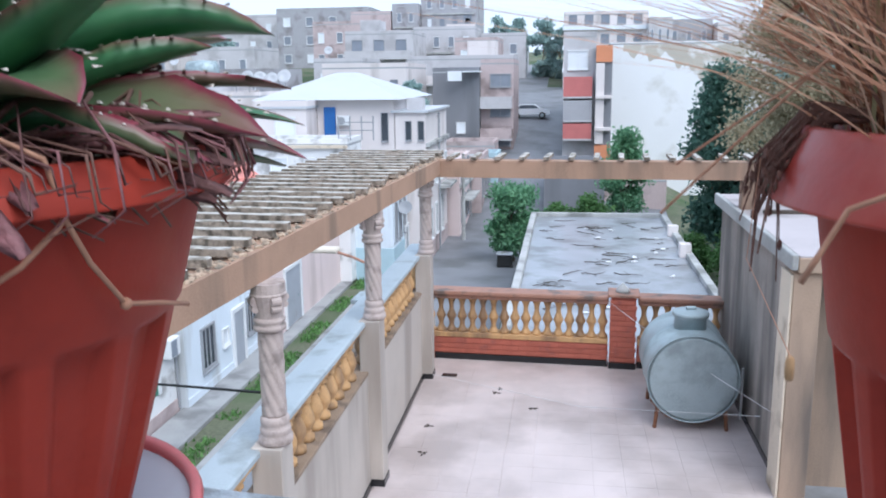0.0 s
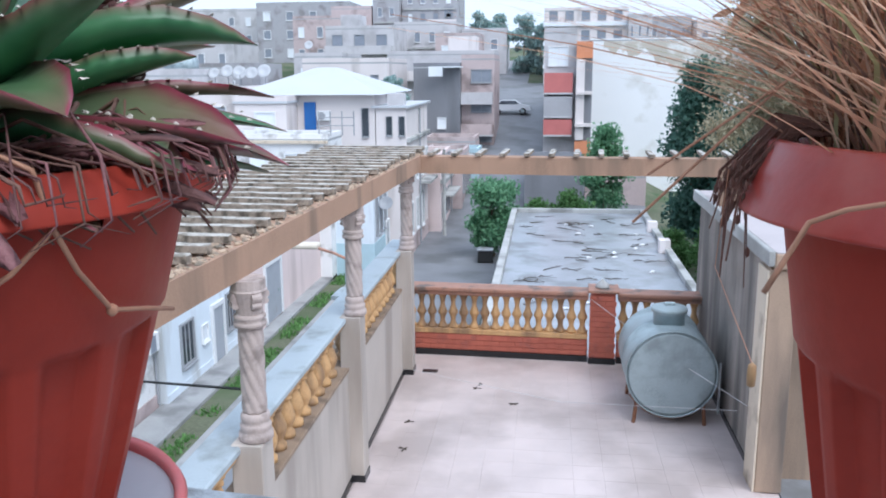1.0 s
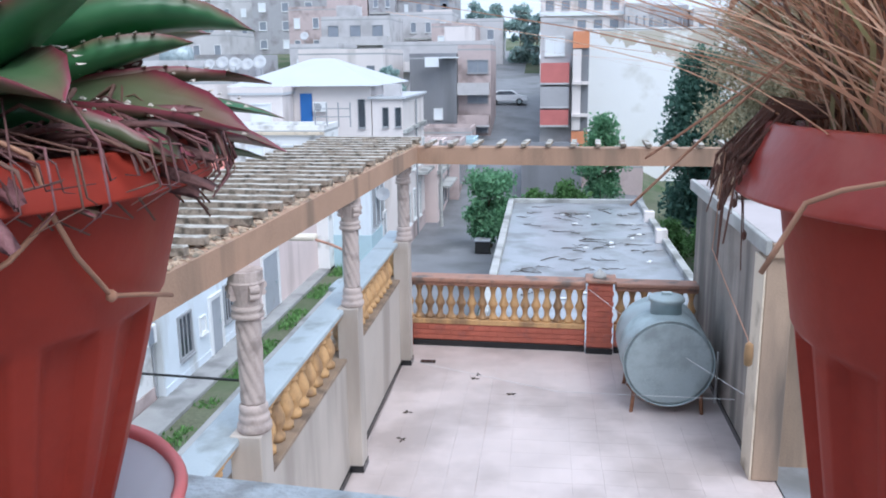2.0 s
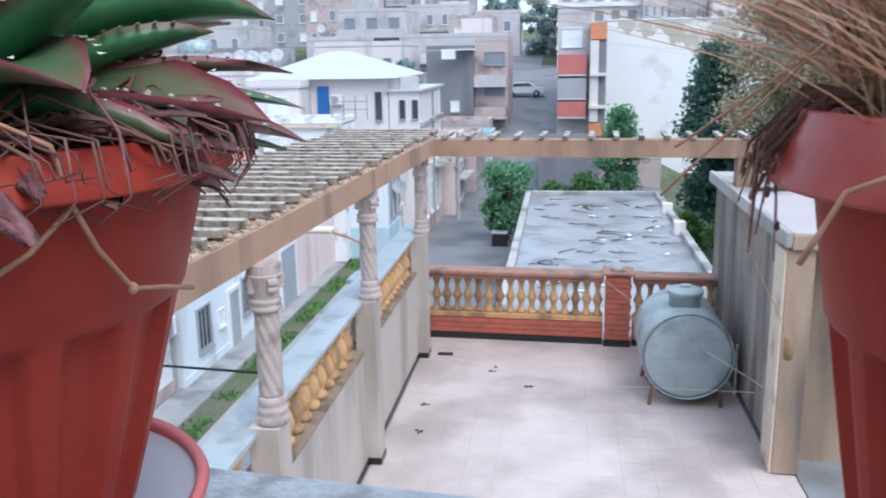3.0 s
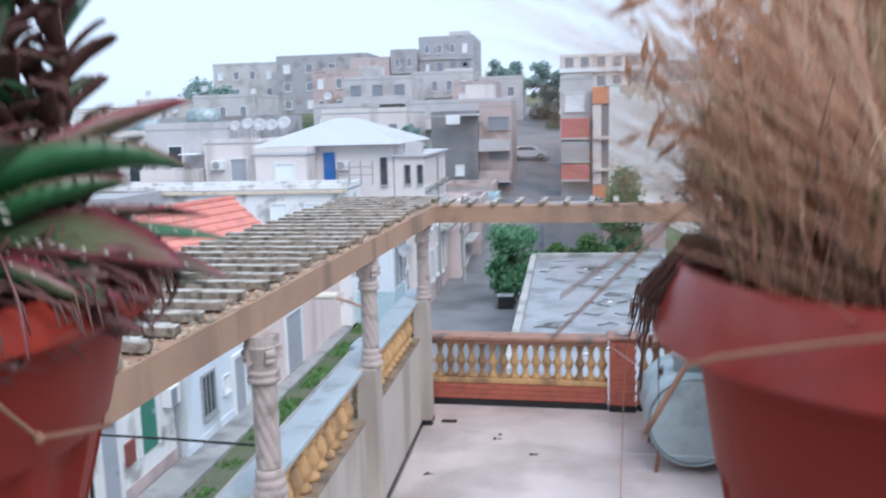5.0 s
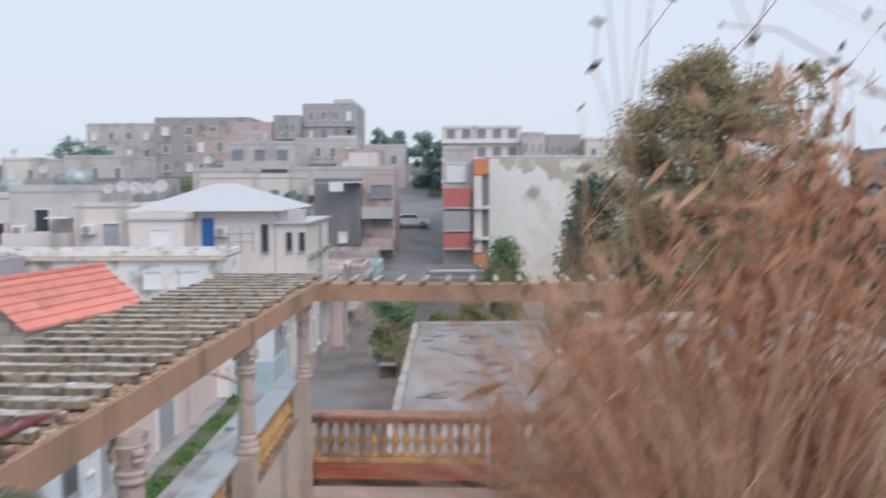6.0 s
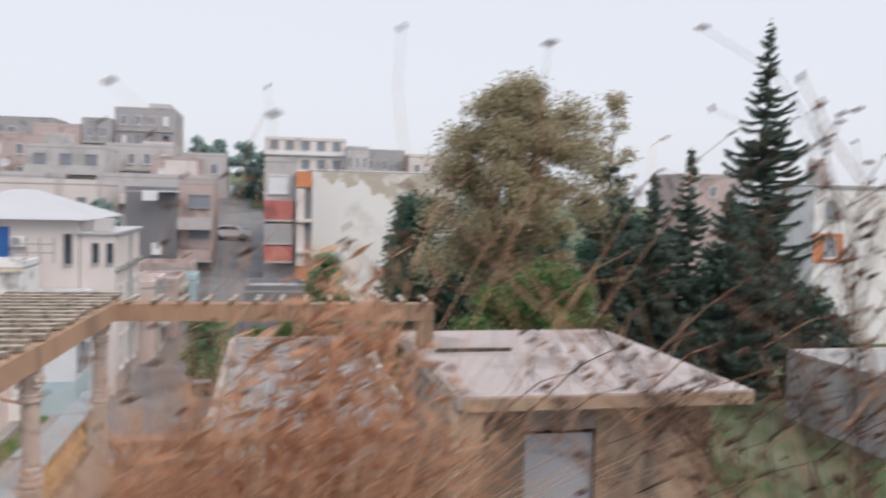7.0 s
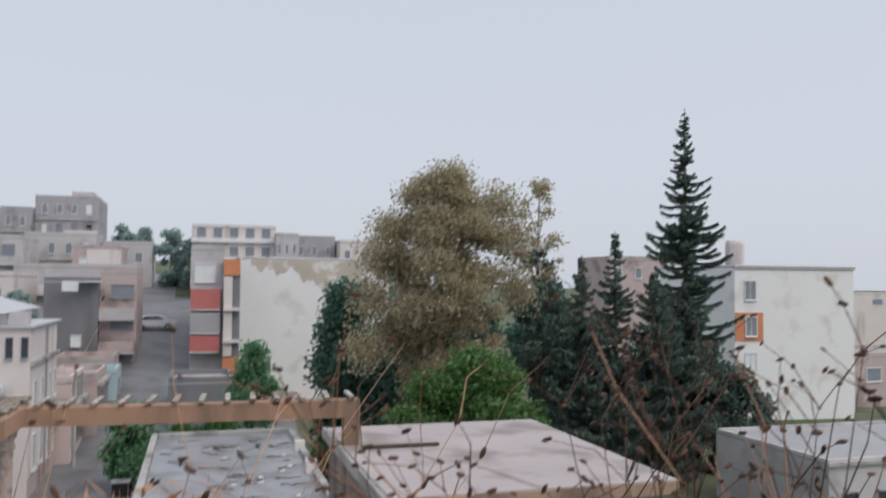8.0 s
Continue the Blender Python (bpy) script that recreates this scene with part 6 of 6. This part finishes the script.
def stalks(parent, base, n, h0, h1, spread, seed, material, lean=(0.0, 0.0), branches=3, seed_size=0.005, rad=0.0011, near=-0.03):
    """Branching dry stalks with small seed heads at their tips."""
    rg = random.Random(seed)
    stems, heads = bmesh.new(), bmesh.new()
    for i in range(n):
        a = rg.uniform(0, 6.283)
        p = base + Vector((0.05 * math.cos(a), 0.05 * math.sin(a), 0))
        h = rg.uniform(h0, h1)
        ox, oy = spread * rg.uniform(0.2, 1) * math.cos(a) + lean[0], max(near, spread * rg.uniform(0.2, 1) * math.sin(a) + lean[1])
        pts = [p + Vector((ox * f ** 1.5 + 0.015 * math.sin(4 * f + i), oy * f ** 1.5 + 0.01 * math.sin(3 * f + 2 * i), h * f)) for f in (0, 0.25, 0.5, 0.75, 1.0)]
        add_tube(stems, pts, [rad * 1.5, rad * 1.3, rad, rad * 0.8, rad * 0.5], 4)
        tips = [pts[-1]]
        for b in range(branches):
            s = pts[rg.randint(2, 4)]
            q = s + Vector((rg.uniform(-0.09, 0.09), rg.uniform(-0.05, 0.06), rg.uniform(0.02, 0.10)))
            mid = (s + q) / 2 + Vector((rg.uniform(-.015, .015), 0, 0.01))
            add_tube(stems, [s, mid, q], [rad * 0.7, rad * 0.6, rad * 0.4], 4)
            tips.append(q)
            if rg.random() < 0.6:
                tips.append(mid)
        for q in tips:
            bmesh.ops.create_icosphere(heads, subdivisions=1, radius=seed_size * rg.uniform(0.6, 1.1), matrix=Matrix.Translation(q) @ Matrix.Rotation(rg.uniform(0, 3), 4, "X") @ Matrix.Rotation(rg.uniform(0, 3), 4, "Y") @ Matrix.Diagonal((0.7, 0.7, 1.7, 1)))
    tagged(part("stem_mass", stems, M[material], parent), kind="stuff")
    tagged(part("seed_mass", heads, M["straw_dark"], parent, "small dark dry seed heads"), kind="stuff")


POD = (1.8592, 0.8375, 3.7886)
RB = Vector((RP.x, RP.y, RP.z + 0.235))
hay = tagged(new("dry_grass"), "tuft of dry orange-brown grass in the pot", "grass")
blades("blade_tuft", RB, 900, 0.10, 0.26, 0.20, 0.0010, M["straw"], hay, 1, (-0.01, 0.03), 0.085)
blades("rusty_blade_tuft", RB, 620, 0.08, 0.25, 0.24, 0.0017, M["rust_leaf"], hay, 21, (-0.02, 0.02), 0.09)
blades("long_blade_tuft", RB, 420, 0.18, 0.33, 0.26, 0.0008, M["straw"], hay, 2, (0.03, 0.06), 0.085)
blades("dark_stem_tuft", RB, 150, 0.06, 0.20, 0.12, 0.0018, M["straw_dark"], hay, 3, (0.0, 0.03), 0.09)
blades("green_blade_tuft", RB, 90, 0.08, 0.22, 0.20, 0.0022, M["olive_blade"], hay, 22, (0.02, 0.03), 0.085)
tagged(leaf_cloud("curled_leaf_mass", [(RP.x + dx, RP.y + dy, RB.z + dz, 0.06, 0.04, 0.06) for dx, dy, dz in ((-0.03, 0.03, 0.07), (0.05, 0.04, 0.09), (-0.06, 0.05, 0.14), (0.02, 0.06, 0.17), (0.09, 0.06, 0.15), (0.05, 0.08, 0.24))],
                  2400, 0.0055, M["rust_leaf"], hay, 71, 0.4, 0.3, 4.0), kind="stuff")
stalks(hay, RB, 14, 0.28, 0.42, 0.16, 4, "straw", (0.12, 0.10), 4, 0.0030, 0.0006)
# strands that hang down over the rim
hang = bmesh.new()
rng = random.Random(33)
for i in range(52):
    x0 = RP.x - 0.118 - rng.uniform(0, 0.010)
    y0 = RP.y + 0.012 + rng.uniform(-0.016, 0.022)
    low = rng.uniform(-0.02, 0.02) if i < 46 else rng.uniform(0.02, 0.05)
    w = rng.uniform(0.0004, 0.0010)
    add_tube(hang, [(RP.x - 0.07, y0 - 0.01, RB.z + 0.03), (x0 + 0.014, y0, RB.z + 0.030 + rng.uniform(-0.004, 0.008)), (x0 - 0.003 - rng.uniform(0, 0.005), y0 + 0.004, RB.z + 0.008), (x0 - 0.007 - rng.uniform(-0.004, 0.006), y0 + rng.uniform(-0.006, 0.008), RB.z - low)],
             [w, w, w * 0.9, w * 0.6], 4)
    if i % 3 == 0:
        bmesh.ops.create_icosphere(hang, subdivisions=1, radius=0.0016, matrix=Matrix.Translation((x0 - 0.007 + rng.uniform(-0.004, 0.004), y0, RB.z - low * rng.random())) @ Matrix.Diagonal((0.8, 0.8, 1.8, 1)))
tagged(part("hanging_strand_mass", hang, M["root"], hay, "dark dry strands over the rim"), kind="stuff")
part("thread", tube([(1.872, 0.955, 3.845), (1.868, 0.952, 3.80), (POD[0], POD[1], POD[2] + 0.004)], 0.0002, 5), M["string"], hay, "thin hanging dry thread")
part("pod", moved(lathe([(0.0007, -0.0042), (0.0014, -0.0036), (0.0016, 0.0), (0.0014, 0.0034), (0.0006, 0.0042)], 10), Matrix.Translation(POD)), M["ochre"], hay, "ochre dry seed pod", smooth=True)
for a, b in STRAWS:
    part("long_straw", tube([a, [(p + q) / 2 for p, q in zip(a, b)], b], [0.0007, 0.0007, 0.0006], 5), M["string"], hay, "long pale bent straw")

TB = Vector((TP.x, TP.y, TP.z + 0.20))
wither = tagged(new("withered_plant"), "withered plant of thin branching stalks with dark buds", "plant")
stalks(wither, TB, 26, 0.18, 0.42, 0.26, 7, "straw_dark", (0.0, 0.08), 6, 0.0036, 0.0009)
stalks(wither, TB, 20, 0.22, 0.40, 0.30, 9, "stalk", (-0.06, 0.06), 4, 0.0034, 0.0013)
stalks(wither, TB, 14, 0.32, 0.47, 0.20, 10, "straw_dark", (0.14, 0.08), 8, 0.0034, 0.0008)
blades("blade_tuft", TB, 160, 0.08, 0.24, 0.16, 0.0010, M["straw"], wither, 8, (-0.02, 0.03), 0.08)

# ---- bricks and floor tiles ----
brick_data = box(0, 0.205, 0, 0.012, 0, 0.062, 0.003)
first_brick = part("brick", brick_data, M["brick"], wall_far)
n_bricks = 0


def lay_bricks(parent, x0, x1, y, z0, rows, axis="x"):
    """Courses of bricks on a face, half a brick out from one row to the next."""
    global n_bricks
    for r in range(rows):
        u = x0 - (0.108 if r % 2 else 0)
        while u < x1 - 0.02:
            a, b = max(u, x0), min(u + 0.205, x1)
            if b - a > 0.03:
                if n_bricks == 0:
                    o = first_brick
                else:
                    o = new("brick", first_brick.data)
                o.parent = parent
                n_bricks += 1
                s = Matrix.Diagonal(((b - a) / 0.205, 1, 1, 1))
                if axis == "x":
                    o.matrix_local = Matrix.Translation((a, y, z0 + r * 0.0725)) @ s
                else:
                    o.matrix_local = Matrix.Translation((y, a, z0 + r * 0.0725)) @ Matrix.Rotation(math.pi / 2, 4, "Z") @ s
            u += 0.216


lay_bricks(wall_far, 0.0, 2.385, Y_F + 0.008, 0.092, 3)
lay_bricks(wall_far, 2.765, 3.83, Y_F + 0.008, 0.092, 3)
lay_bricks(pier, 2.40, 2.75, 11.56, 0.092, 12)
lay_bricks(pier, 11.573, 11.62, 2.412, 0.092, 12, "y")
lay_bricks(side_pier, -1.25, -0.40, 12.05, 0.03, 8)

TS = 0.30
tile_first = None
for j in range(21):
    for i in range(13):
        x0, y0 = i * TS + 0.003, 5.42 + j * TS
        x1, y1 = min(x0 + TS - 0.0014, 3.835), min(y0 + TS - 0.0014, 11.62)
        if x1 - x0 < 0.05 or y1 - y0 < 0.02:
            continue
        if tile_first is None:
            tile_first = part("tile", box(0, 1, 0, 1, -0.011, 0, 0.0), M["tile"], floor)
            o = tile_first
        else:
            o = new("tile", tile_first.data)
            o.parent = floor
        o.matrix_local = Matrix.Translation((x0, y0, 0.0003 * ((i * 7 + j * 13) % 5) / 5)) @ Matrix.Diagonal((x1 - x0, y1 - y0, 1, 1))
bm = bmesh.new()
for j in range(14):
    for i in range(13):
        x0, y0 = i * TS + 0.003, 1.215 + j * TS
        add_box(bm, x0, min(x0 + TS - 0.0014, 3.835), y0, y0 + TS - 0.0014, -0.011, 0.0)
tagged(part("near_tiles", bm, M["tile"], floor), kind="stuff")
